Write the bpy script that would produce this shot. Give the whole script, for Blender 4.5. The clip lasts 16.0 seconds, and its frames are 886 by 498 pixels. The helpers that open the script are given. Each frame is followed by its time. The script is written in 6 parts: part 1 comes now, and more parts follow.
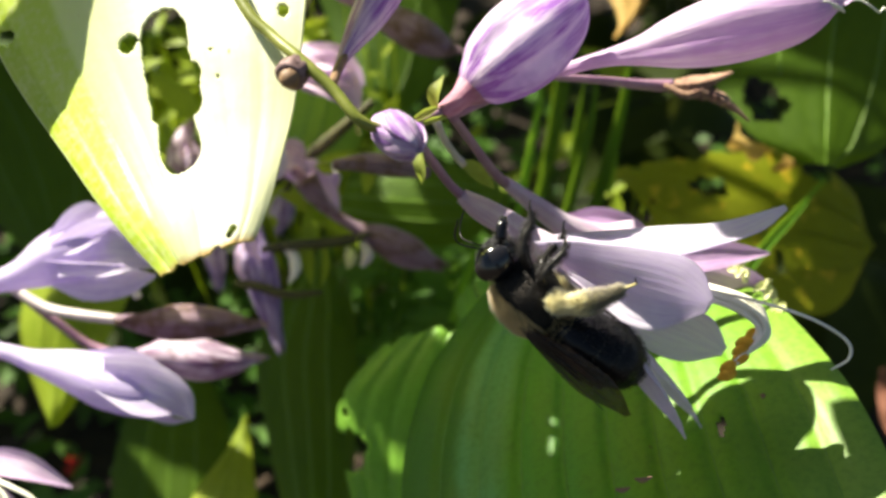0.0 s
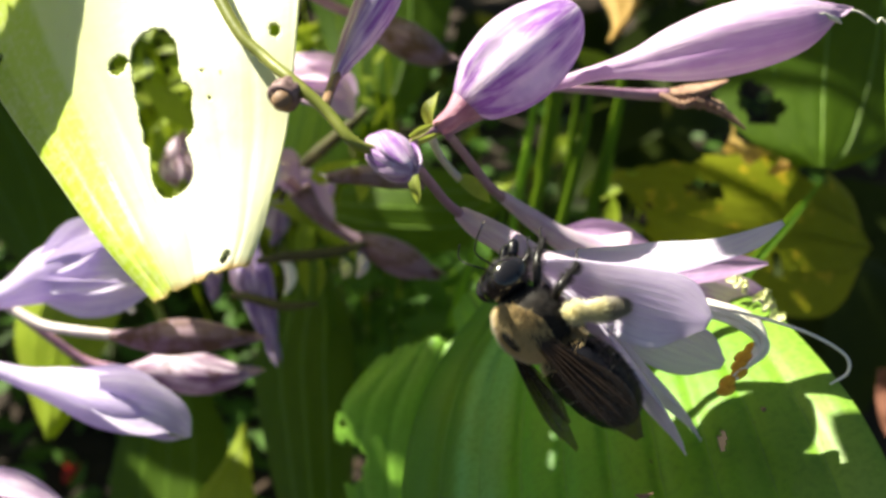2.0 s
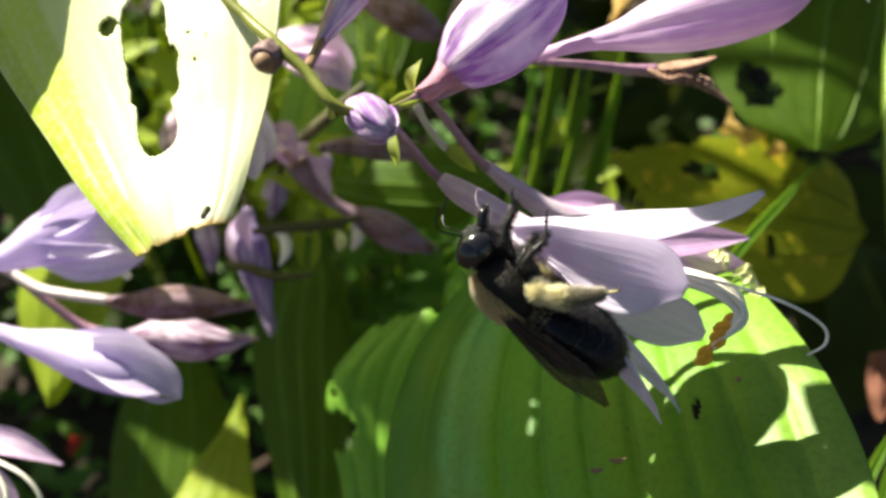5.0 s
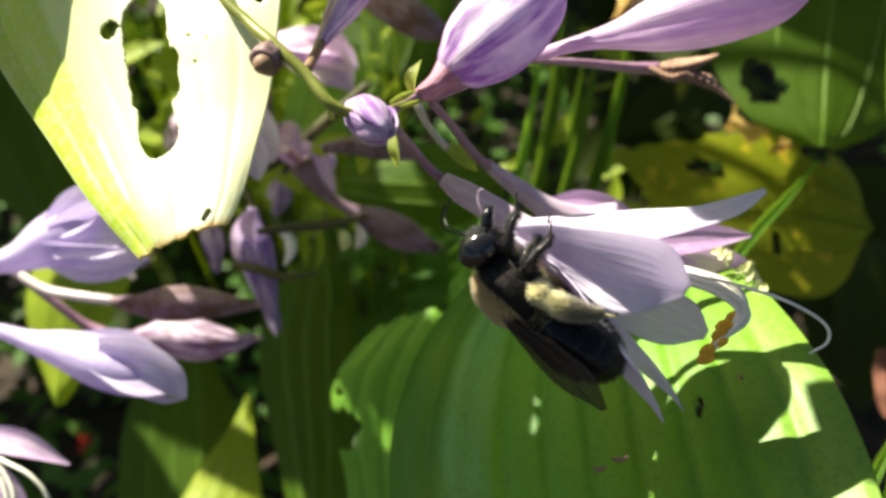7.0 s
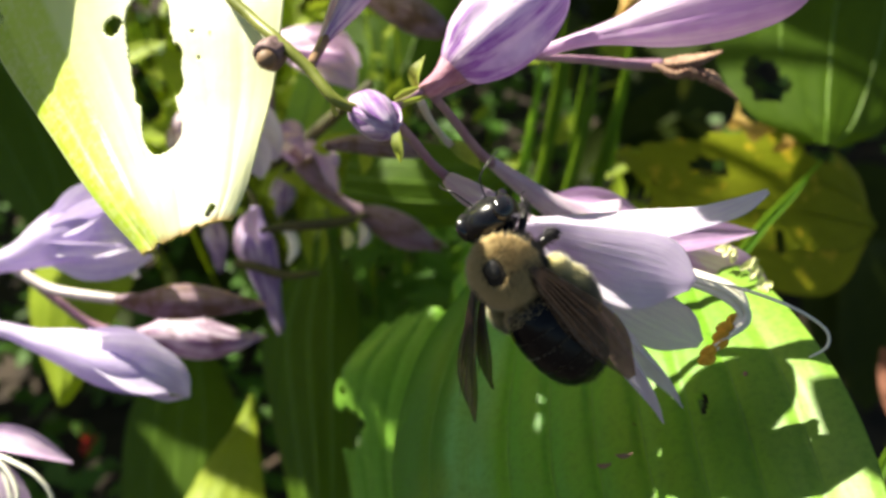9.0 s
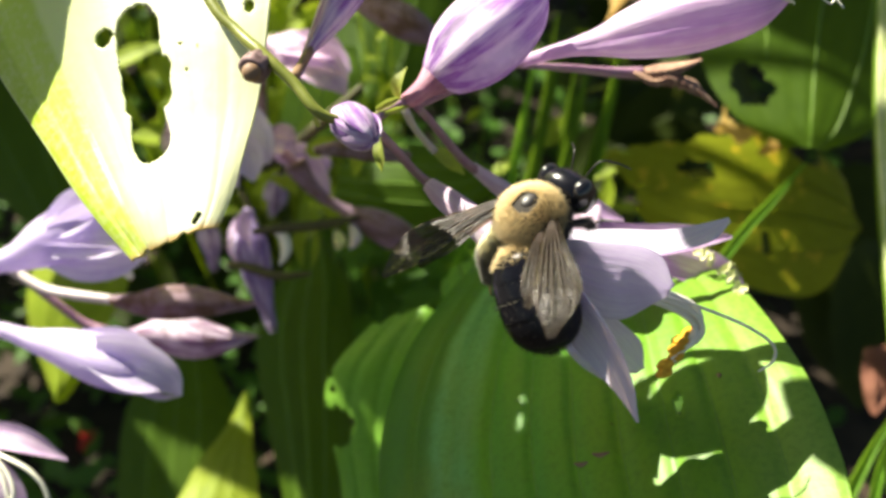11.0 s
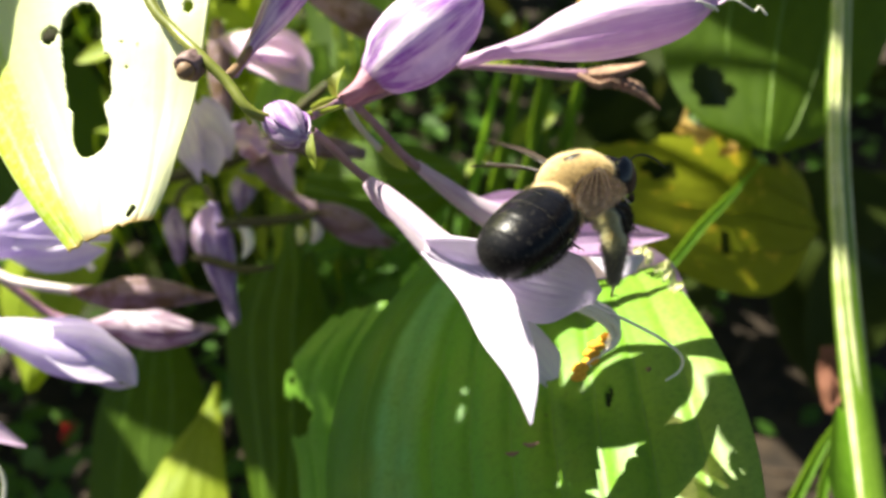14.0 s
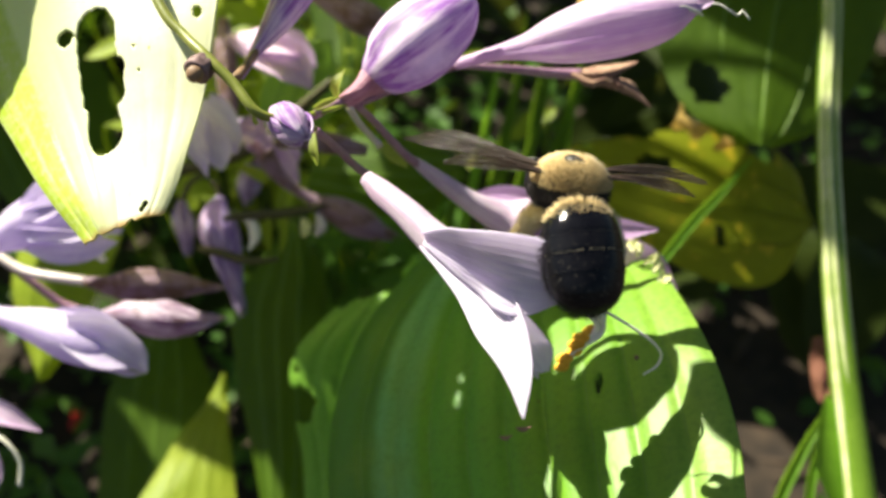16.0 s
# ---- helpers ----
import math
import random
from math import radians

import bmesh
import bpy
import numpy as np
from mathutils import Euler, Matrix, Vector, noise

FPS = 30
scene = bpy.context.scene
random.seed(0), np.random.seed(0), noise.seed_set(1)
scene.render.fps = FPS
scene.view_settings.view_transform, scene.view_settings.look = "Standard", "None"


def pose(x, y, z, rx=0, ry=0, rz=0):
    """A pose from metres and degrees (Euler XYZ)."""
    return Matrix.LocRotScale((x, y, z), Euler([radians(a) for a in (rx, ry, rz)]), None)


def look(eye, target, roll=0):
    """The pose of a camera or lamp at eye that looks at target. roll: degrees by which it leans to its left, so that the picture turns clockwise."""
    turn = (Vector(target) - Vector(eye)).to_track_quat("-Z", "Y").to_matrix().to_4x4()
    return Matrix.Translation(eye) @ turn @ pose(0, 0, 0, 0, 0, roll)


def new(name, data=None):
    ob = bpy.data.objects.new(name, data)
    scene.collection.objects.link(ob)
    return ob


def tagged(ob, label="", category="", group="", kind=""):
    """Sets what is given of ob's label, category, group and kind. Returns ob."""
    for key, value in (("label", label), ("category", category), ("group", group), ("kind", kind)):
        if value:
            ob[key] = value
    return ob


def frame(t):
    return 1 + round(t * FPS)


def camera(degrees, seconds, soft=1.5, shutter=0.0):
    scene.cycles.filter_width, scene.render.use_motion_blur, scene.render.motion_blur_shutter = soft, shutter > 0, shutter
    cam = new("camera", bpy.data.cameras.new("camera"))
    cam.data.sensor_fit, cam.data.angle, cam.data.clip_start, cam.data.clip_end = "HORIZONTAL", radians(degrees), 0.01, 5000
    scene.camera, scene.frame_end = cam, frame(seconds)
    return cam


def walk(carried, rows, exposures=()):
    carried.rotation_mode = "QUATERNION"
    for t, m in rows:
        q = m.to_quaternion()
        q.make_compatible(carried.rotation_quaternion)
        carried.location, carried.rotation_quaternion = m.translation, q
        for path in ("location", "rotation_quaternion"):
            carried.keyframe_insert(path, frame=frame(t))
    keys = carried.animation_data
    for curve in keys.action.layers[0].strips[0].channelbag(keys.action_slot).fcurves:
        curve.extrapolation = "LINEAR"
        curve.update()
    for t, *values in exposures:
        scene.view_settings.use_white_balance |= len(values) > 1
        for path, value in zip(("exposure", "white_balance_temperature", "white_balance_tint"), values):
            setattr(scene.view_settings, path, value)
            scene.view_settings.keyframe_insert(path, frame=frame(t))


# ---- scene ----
# ---- camera ----
cam = camera(53.2, 16.0, soft=2.9)
cam.data.dof.use_dof = True
cam.data.dof.focus_distance = 0.104
cam.data.dof.aperture_fstop = 22.0
CAM_ROWS = [
    (0, 0.00000, 0.00000, 0.40000, 52.00, -0.00, 0.00),
    (0.5, 0.00065, -0.00010, 0.40077, 51.81, 0.13, 0.20),
    (1, 0.00016, 0.00012, 0.39868, 52.09, 0.14, -0.31),
    (1.5, 0.00039, 0.00167, 0.40140, 51.74, 0.49, -0.44),
    (2, -0.00006, 0.00240, 0.40141, 51.79, 0.44, -0.69),
    (2.5, 0.00123, 0.00110, 0.40205, 51.41, 0.67, -0.08),
    (3, -0.00126, 0.00012, 0.40095, 51.62, 0.83, -0.39),
    (3.5, -0.00082, 0.00058, 0.40274, 51.13, 0.33, 0.06),
    (4, 0.00071, -0.00101, 0.40156, 50.89, -0.24, 0.19),
    (6.5, 0.00562, -0.00091, 0.40042, 51.02, 0.64, 0.91),
    (7, 0.00457, -0.00098, 0.40104, 50.78, 0.61, 0.76),
    (7.5, 0.00627, -0.00132, 0.39923, 50.84, 0.56, 0.64),
    (8, 0.00488, -0.00107, 0.39961, 50.88, 0.69, 0.77),
    (10.5, 0.00426, -0.00226, 0.40213, 50.85, 0.79, 0.85),
    (11, 0.00680, -0.00316, 0.40342, 50.64, 0.68, 0.90),
    (11.5, 0.00816, -0.00518, 0.40490, 50.90, 0.65, 1.31),
    (12, 0.00764, -0.00599, 0.40473, 50.98, 0.48, 1.35),
    (12.5, 0.00824, -0.00695, 0.40411, 51.23, 0.66, 1.41),
    (13, 0.01002, -0.00584, 0.40552, 50.89, 0.58, 1.23),
    (13.5, 0.01206, -0.00671, 0.40471, 50.87, 0.07, 1.20),
    (14, 0.01469, -0.00604, 0.40557, 50.44, -0.03, 1.07),
    (14.5, 0.01413, -0.00535, 0.40736, 50.36, -0.26, 0.62),
    (15, 0.01586, -0.00686, 0.40877, 49.79, -0.20, 0.95),
    (15.5, 0.01508, -0.00907, 0.40921, 49.93, 0.12, 1.12),
    (16, 0.01601, -0.01026, 0.40939, 49.89, 0.14, 1.40),
]
walk(cam, [(t, pose(x, y, z, rx, ry, rz)) for t, x, y, z, rx, ry, rz in CAM_ROWS], exposures=[(0, 1.6, 6950, 5), (10.5, 1.64, 6950, 5), (12.5, 1.76, 6950, 4), (14.5, 1.68, 6950, 4), (16, 1.46, 6950, 4)])

# ---- light: high sun from the side, clear sky ----
SUN_DIR = Vector((-0.52, 0.44, 0.733)).normalized()     # towards the sun
world = bpy.data.worlds.new("sky")
scene.world = world
world.use_nodes = True
wn, wl = world.node_tree.nodes, world.node_tree.links
sky = wn.new("ShaderNodeTexSky")
sky.sky_type, sky.sun_disc = "NISHITA", False
sky.sun_elevation = math.asin(SUN_DIR.z)
sky.sun_rotation = math.atan2(SUN_DIR.x, SUN_DIR.y)
wl.new(sky.outputs[0], wn["Background"].inputs[0])
wn["Background"].inputs[1].default_value = 0.031
sun_data = bpy.data.lights.new("sun", "SUN")
sun_data.energy, sun_data.angle, sun_data.color = 5.0, radians(0.53), (1.0, 0.95, 0.86)
sun = new("sun", sun_data)
sun.matrix_world = look((0, 0, 0), -SUN_DIR)
sun.location = (0, 0, 3)


# ---- materials ----
def material(name):
    m = bpy.data.materials.new(name)
    m.use_nodes = True
    return m, m.node_tree.nodes, m.node_tree.links, m.node_tree.nodes["Principled BSDF"]


def rgb(n, c):
    node = n.new("ShaderNodeRGB")
    node.outputs[0].default_value = (*c, 1)
    return node.outputs[0]


def mixed(n, l, fac, a, b, blend="MIX"):
    node = n.new("ShaderNodeMix")
    node.data_type, node.blend_type = "RGBA", blend
    for socket, value in ((node.inputs[0], fac), (node.inputs[6], a), (node.inputs[7], b)):
        if isinstance(value, (int, float)):
            socket.default_value = value
        elif isinstance(value, tuple):
            socket.default_value = (*value, 1)
        else:
            l.new(value, socket)
    return node.outputs[2]


def ramp(n, l, value, lo, hi):
    node = n.new("ShaderNodeMapRange")
    node.inputs[1].default_value, node.inputs[2].default_value = lo, hi
    l.new(value, node.inputs[0])
    return node.outputs[0]


def noise_at(n, l, coords, scale, detail=4.0, stretch=(1, 1, 1), rough=0.55):
    mp = n.new("ShaderNodeMapping")
    mp.inputs["Scale"].default_value = stretch
    l.new(coords, mp.inputs[0])
    tex = n.new("ShaderNodeTexNoise")
    tex.inputs["Scale"].default_value, tex.inputs["Detail"].default_value = scale, detail
    tex.inputs["Roughness"].default_value = rough
    l.new(mp.outputs[0], tex.inputs[0])
    return tex.outputs[0]


def bumped(n, l, height, strength, distance, shader):
    b = n.new("ShaderNodeBump")
    b.inputs["Strength"].default_value, b.inputs["Distance"].default_value = strength, distance
    l.new(height, b.inputs["Height"])
    l.new(b.outputs[0], shader.inputs["Normal"])
    return b.outputs[0]


def sheer(n, l, shader, colour, amount, normal=None):
    """Adds light that shines through a thin leaf or petal."""
    tr = n.new("ShaderNodeBsdfTranslucent")
    if isinstance(colour, tuple):
        tr.inputs[0].default_value = (*colour, 1)
    else:
        l.new(colour, tr.inputs[0])
    if normal:
        l.new(normal, tr.inputs[1])
    mix = n.new("ShaderNodeMixShader")
    mix.inputs[0].default_value = amount
    l.new(shader.outputs[0], mix.inputs[1])
    l.new(tr.outputs[0], mix.inputs[2])
    l.new(mix.outputs[0], n["Material Output"].inputs[0])


def leaf_material(name, green, pale, glow, veins=26.0, gloss=0.38, through_part=0.4, spots=0.0, spot_colour=(0.2, 0.12, 0.03), shine=0.3):
    m, n, l, p = material(name)
    tc = n.new("ShaderNodeTexCoord")
    uv, ob = tc.outputs["UV"], tc.outputs["Object"]
    big = noise_at(n, l, ob, 55, 3)
    fine = noise_at(n, l, ob, 900, 5)
    streak = noise_at(n, l, uv, 9, 4, (veins, 1.2, 1))
    col = mixed(n, l, ramp(n, l, big, 0.35, 0.7), green, pale)
    col = mixed(n, l, ramp(n, l, streak, 0.4, 0.75), col, pale)
    col = mixed(n, l, ramp(n, l, fine, 0.35, 0.8), col, tuple(c * 0.72 for c in green))
    if spots:
        s = noise_at(n, l, ob, 210, 2)
        col = mixed(n, l, ramp(n, l, s, 0.72 - spots, 0.76 - spots), col, spot_colour)
    l.new(col, p.inputs["Base Color"])
    p.inputs["Roughness"].default_value = gloss
    p.inputs["Specular IOR Level"].default_value = shine
    nrm = bumped(n, l, streak, 0.3, 0.0003, p)
    tcol = mixed(n, l, ramp(n, l, streak, 0.35, 0.8), glow, tuple(min(1, c * 1.25) for c in glow))
    sheer(n, l, p, tcol, through_part, nrm)
    return m


def banded_leaf(name, bands, glow, gloss=0.34, through_part=0.3, shine=0.45, pale=False):
    """A leaf whose long strips between the veins differ in colour; bands: place across the leaf and colour."""
    m, n, l, p = material(name)
    tc = n.new("ShaderNodeTexCoord")
    uv, ob = tc.outputs["UV"], tc.outputs["Object"]
    sep = n.new("ShaderNodeSeparateXYZ")
    l.new(uv, sep.inputs[0])
    wob = noise_at(n, l, uv, 6, 4, (1.5, 1, 1))
    add = n.new("ShaderNodeMath")
    add.operation = "MULTIPLY_ADD"
    l.new(wob, add.inputs[0])
    add.inputs[1].default_value = 0.012 if pale else 0.05
    l.new(sep.outputs[0], add.inputs[2])
    cr = n.new("ShaderNodeValToRGB")
    l.new(add.outputs[0], cr.inputs[0])
    for k, (at, c) in enumerate(bands):
        e = cr.color_ramp.elements[k] if k < 2 else cr.color_ramp.elements.new(at)
        e.position, e.color = at, (*c, 1)
    streak = noise_at(n, l, uv, 9, 4, (6, 0.9, 1))
    streak_to, big_to, fine_to, speck_to = ((0.82, 0.84, 0.45), (0.84, 0.80, 0.36), (0.80, 0.82, 0.55), (0.62, 0.45, 0.14)) if pale else ((0.15, 0.33, 0.05), (0.17, 0.27, 0.02), (0.03, 0.10, 0.006), (0.10, 0.08, 0.015))
    big, fine = noise_at(n, l, ob, 70, 3), noise_at(n, l, ob, 1100, 5)
    col = mixed(n, l, ramp(n, l, streak, 0.5, 1.4), cr.outputs[0], streak_to)
    col = mixed(n, l, ramp(n, l, big, 0.55, 1.0), col, big_to)
    col = mixed(n, l, ramp(n, l, fine, 0.45, 1.1), col, fine_to)
    speck = noise_at(n, l, ob, 420, 2)
    col = mixed(n, l, ramp(n, l, speck, 0.755, 0.775), col, speck_to)
    if pale:            # the gnawed end has dried brown
        rim = n.new("ShaderNodeMath")
        rim.operation = "MULTIPLY_ADD"
        rim.inputs[1].default_value = 0.05
        l.new(noise_at(n, l, ob, 600, 4), rim.inputs[0])
        l.new(sep.outputs[1], rim.inputs[2])
        col = mixed(n, l, ramp(n, l, rim.outputs[0], 0.985, 1.02), col, (0.50, 0.33, 0.13))
    l.new(col, p.inputs["Base Color"])
    p.inputs["Roughness"].default_value, p.inputs["Specular IOR Level"].default_value = gloss, shine
    both = n.new("ShaderNodeMath")
    l.new(streak, both.inputs[0])
    l.new(fine, both.inputs[1])
    nrm = bumped(n, l, both.outputs[0], 0.22, 0.0002, p)
    sheer(n, l, p, mixed(n, l, 0.35, glow, col), through_part, nrm)
    return m


def petal_material(name, base, stripe, glow, through_part=0.4, stripes=30.0, dull=0.0, contrast=(0.42, 0.68)):
    m, n, l, p = material(name)
    tc = n.new("ShaderNodeTexCoord")
    uv, ob = tc.outputs["UV"], tc.outputs["Object"]
    streak = noise_at(n, l, uv, 1.0, 3, (stripes, 1.6, 1))
    fine = noise_at(n, l, uv, 1.0, 4, (stripes * 4, 9, 1))
    blot = noise_at(n, l, ob, 160, 3)
    col = mixed(n, l, ramp(n, l, streak, *contrast), base, stripe)
    col = mixed(n, l, ramp(n, l, fine, 0.45, 0.9), col, stripe)
    col = mixed(n, l, ramp(n, l, blot, 0.5, 0.85), col, tuple(c * 0.82 + 0.05 * dull for c in base))
    if dull:
        brown = noise_at(n, l, ob, 330, 4)
        col = mixed(n, l, ramp(n, l, brown, 0.62 - dull * 0.3, 0.8 - dull * 0.3), col, (0.16, 0.09, 0.05))
    l.new(col, p.inputs["Base Color"])
    p.inputs["Roughness"].default_value = 0.5
    p.inputs["Specular IOR Level"].default_value = 0.3
    p.inputs["Sheen Weight"].default_value = 0.15
    nrm = bumped(n, l, fine, 0.45, 0.00025, p)
    sheer(n, l, p, mixed(n, l, 0.6, glow, col), through_part, nrm)
    return m


def plain_material(name, a, b, scale=300.0, rough=0.5, bump=0.3, metal=0.0, stretch=(1, 1, 1), specular=0.4, coat=0.0):
    m, n, l, p = material(name)
    tc = n.new("ShaderNodeTexCoord")
    tex = noise_at(n, l, tc.outputs["Object"], scale, 5, stretch)
    coarse = noise_at(n, l, tc.outputs["Object"], scale * 0.17, 2, stretch)
    col = mixed(n, l, ramp(n, l, tex, 0.35, 0.7), a, b)
    col = mixed(n, l, ramp(n, l, coarse, 0.45, 0.75), col, tuple((x + y) * 0.5 * 0.8 for x, y in zip(a, b)))
    l.new(col, p.inputs["Base Color"])
    p.inputs["Roughness"].default_value, p.inputs["Metallic"].default_value = rough, metal
    p.inputs["Specular IOR Level"].default_value = specular
    p.inputs["Coat Weight"].default_value = coat
    bumped(n, l, tex, bump, 0.1 / scale, p)
    return m


def hair_material(name, root, tip, rough=0.6, sheen=0.3):
    m, n, l, p = material(name)
    tc = n.new("ShaderNodeTexCoord")
    sep = n.new("ShaderNodeSeparateXYZ")
    l.new(tc.outputs["UV"], sep.inputs[0])
    geo = n.new("ShaderNodeNewGeometry")
    col = mixed(n, l, sep.outputs[1], root, tip)
    col = mixed(n, l, ramp(n, l, geo.outputs["Random Per Island"], 0.3, 2.2), col, tuple(c * 0.55 for c in tip))
    l.new(col, p.inputs["Base Color"])
    p.inputs["Roughness"].default_value = rough
    p.inputs["Sheen Weight"].default_value = sheen
    return m


# Margin bands are the leaf's green; the white middle paints sun glare.
LEAF_FRONT = banded_leaf("glare_pale_hosta_leaf", ((0.0, (0.88, 0.88, 0.70)), (0.016, (0.46, 0.60, 0.05)), (0.085, (0.44, 0.58, 0.05)), (0.10, (0.60, 0.73, 0.12)), (0.235, (0.60, 0.73, 0.12)), (0.26, (0.74, 0.83, 0.36)), (0.46, (0.84, 0.88, 0.60)), (0.52, (0.88, 0.90, 0.76)), (0.84, (0.88, 0.89, 0.74)), (0.95, (0.86, 0.87, 0.60))),
                         (0.80, 0.88, 0.30), 0.4, 0.34, 0.3, pale=True)
LEAF_MAIN = leaf_material("hosta_leaf", (0.135, 0.265, 0.026), (0.215, 0.35, 0.045), (0.46, 0.62, 0.05), 2.2, 0.34, 0.36, shine=0.4)
# Blue-green band imitates sky sheen between veins; dark band, a strip without it.
LEAF_BANDED = banded_leaf("sheen_banded_hosta_leaf", ((0.0, (0.063, 0.189, 0.006)), (0.155, (0.063, 0.189, 0.006)), (0.185, (0.148, 0.377, 0.122)), (0.265, (0.137, 0.366, 0.103)), (0.30, (0.105, 0.321, 0.014)), (0.46, (0.105, 0.321, 0.021)), (0.60, (0.137, 0.333, 0.011)), (0.82, (0.158, 0.344, 0.017)), (0.95, (0.221, 0.388, 0.047))),
                          (0.46, 0.66, 0.05), 0.42, 0.3, 0.34)
LEAF_MID = leaf_material("lighter_hosta_leaf", (0.19, 0.42, 0.045), (0.28, 0.50, 0.08), (0.44, 0.70, 0.06), 2.5, 0.36, 0.42, shine=0.4)
# For the unseen overhead leaves; passes yellow-green light into their shade.
LEAF_THIN = leaf_material("thin_pale_leaf", (0.40, 0.50, 0.10), (0.55, 0.62, 0.18), (0.86, 0.95, 0.22), 3, 0.4, 0.72)
# Hosta leaf darkened for the background: the green carries the bed's shade.
LEAF_SHADED = leaf_material("shade_toned_hosta_leaf", (0.045, 0.095, 0.006), (0.07, 0.13, 0.01), (0.24, 0.38, 0.018), 2, 0.46, 0.38, shine=0.18)
# Leaves of the unseen shrub that only casts shade.
SHRUB_LEAF = leaf_material("shrub_leaf", (0.035, 0.075, 0.008), (0.055, 0.10, 0.012), (0.12, 0.22, 0.015), 3, 0.45, 0.22, shine=0.2)
# Near-black leaf colour that imitates the deep shade at the back.
LEAF_DEEP_SHADED = leaf_material("deep_shade_toned_leaf", (0.024, 0.038, 0.006), (0.042, 0.060, 0.010), (0.12, 0.14, 0.015), 2, 0.5, 0.3, shine=0.1)
# Lit copy of the leaf: sunlight is put into its brighter yellow-green.
LEAF_LIT = leaf_material("sunlit_toned_leaf", (0.22, 0.32, 0.02), (0.36, 0.42, 0.05), (0.55, 0.66, 0.05), 4, 0.42, 0.38, shine=0.2)
LEAF_YELLOW = leaf_material("yellowing_leaf", (0.17, 0.21, 0.008), (0.27, 0.29, 0.02), (0.50, 0.50, 0.03), 6, 0.5, 0.42, 0.10, (0.55, 0.40, 0.03), shine=0.15)
LEAF_DRY = leaf_material("withered_leaf", (0.55, 0.33, 0.08), (0.72, 0.52, 0.18), (0.6, 0.38, 0.08), 12, 0.6, 0.35, 0.12)
VEIN_PALE = plain_material("pale_leaf_vein", (0.60, 0.62, 0.24), (0.70, 0.70, 0.34), 600, 0.45, 0.2)
VEIN_GREEN = plain_material("green_leaf_vein", (0.11, 0.22, 0.015), (0.17, 0.28, 0.03), 600, 0.45, 0.2)
VEIN_LIGHT = plain_material("pale_green_vein", (0.15, 0.30, 0.03), (0.22, 0.37, 0.06), 600, 0.45, 0.2)
SHRED = plain_material("dried_leaf_shred", (0.55, 0.58, 0.25), (0.76, 0.74, 0.46), 700, 0.6, 0.4)
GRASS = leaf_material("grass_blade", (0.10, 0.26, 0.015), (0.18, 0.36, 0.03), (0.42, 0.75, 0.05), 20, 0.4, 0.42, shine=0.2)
# Darker copy of the grass: shade is put into its colour.
GRASS_SHADED = leaf_material("shade_toned_grass", (0.045, 0.11, 0.006), (0.08, 0.16, 0.012), (0.20, 0.34, 0.02), 20, 0.45, 0.32, shine=0.15)
REED = plain_material("pale_stalk_rib", (0.42, 0.50, 0.18), (0.66, 0.68, 0.38), 260, 0.45, 0.2, stretch=(1, 1, 0.2))
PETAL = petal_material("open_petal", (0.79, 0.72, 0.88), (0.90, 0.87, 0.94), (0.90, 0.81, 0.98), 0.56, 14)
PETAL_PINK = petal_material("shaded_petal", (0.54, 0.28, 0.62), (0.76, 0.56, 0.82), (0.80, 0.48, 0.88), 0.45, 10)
BUD = petal_material("striped_bud", (0.34, 0.13, 0.50), (0.84, 0.70, 0.86), (0.60, 0.34, 0.78), 0.28, 7, 0.0, (0.45, 0.56))
BUD_PALE = petal_material("pale_bud", (0.60, 0.38, 0.66), (0.86, 0.74, 0.84), (0.8, 0.55, 0.82), 0.32, 8)
BUD_BLUE = petal_material("blue_violet_bud", (0.58, 0.47, 0.76), (0.82, 0.76, 0.90), (0.72, 0.60, 0.92), 0.42, 9)
BUD_DULL = petal_material("dull_purple_bud", (0.20, 0.09, 0.20), (0.80, 0.66, 0.78), (0.5, 0.32, 0.55), 0.3, 6, 0.3, (0.47, 0.57))
BUD_HANG = petal_material("violet_bud", (0.17, 0.10, 0.30), (0.60, 0.50, 0.70), (0.46, 0.34, 0.7), 0.3, 7, 0.1, (0.45, 0.58))
BUD_FADED = petal_material("faded_bud", (0.24, 0.14, 0.20), (0.40, 0.28, 0.34), (0.36, 0.22, 0.32), 0.28, 9, 0.55)
TUBE = petal_material("flower_tube", (0.60, 0.42, 0.58), (0.80, 0.70, 0.76), (0.72, 0.5, 0.74), 0.25, 7)
STEM_GREEN = plain_material("green_stem", (0.16, 0.19, 0.025), (0.24, 0.25, 0.05), 500, 0.42)
STEM_MAUVE = plain_material("mauve_stalk", (0.28, 0.13, 0.22), (0.40, 0.24, 0.32), 500, 0.45)
STEM_BROWN = plain_material("brown_stalk", (0.16, 0.09, 0.05), (0.28, 0.17, 0.09), 400, 0.6)
STEM_DARK = plain_material("dark_scape", (0.045, 0.045, 0.012), (0.09, 0.08, 0.025), 300, 0.55)
NECK = petal_material("pink_flower_neck", (0.42, 0.17, 0.26), (0.58, 0.34, 0.42), (0.7, 0.36, 0.5), 0.25, 6)
STEM_PALE = plain_material("pale_scape", (0.62, 0.54, 0.50), (0.78, 0.70, 0.66), 400, 0.5)
DRIED = plain_material("dried_flower", (0.22, 0.11, 0.08), (0.42, 0.27, 0.18), 500, 0.8, 0.8)
CREAM = plain_material("cream_filament", (0.80, 0.77, 0.62), (0.88, 0.86, 0.76), 700, 0.45, 0.1)
POLLEN = plain_material("orange_anther", (0.62, 0.30, 0.02), (0.80, 0.46, 0.04), 1600, 0.8, 0.9)
KNOB = plain_material("cut_pedicel", (0.10, 0.055, 0.05), (0.34, 0.22, 0.22), 900, 0.7, 0.8)
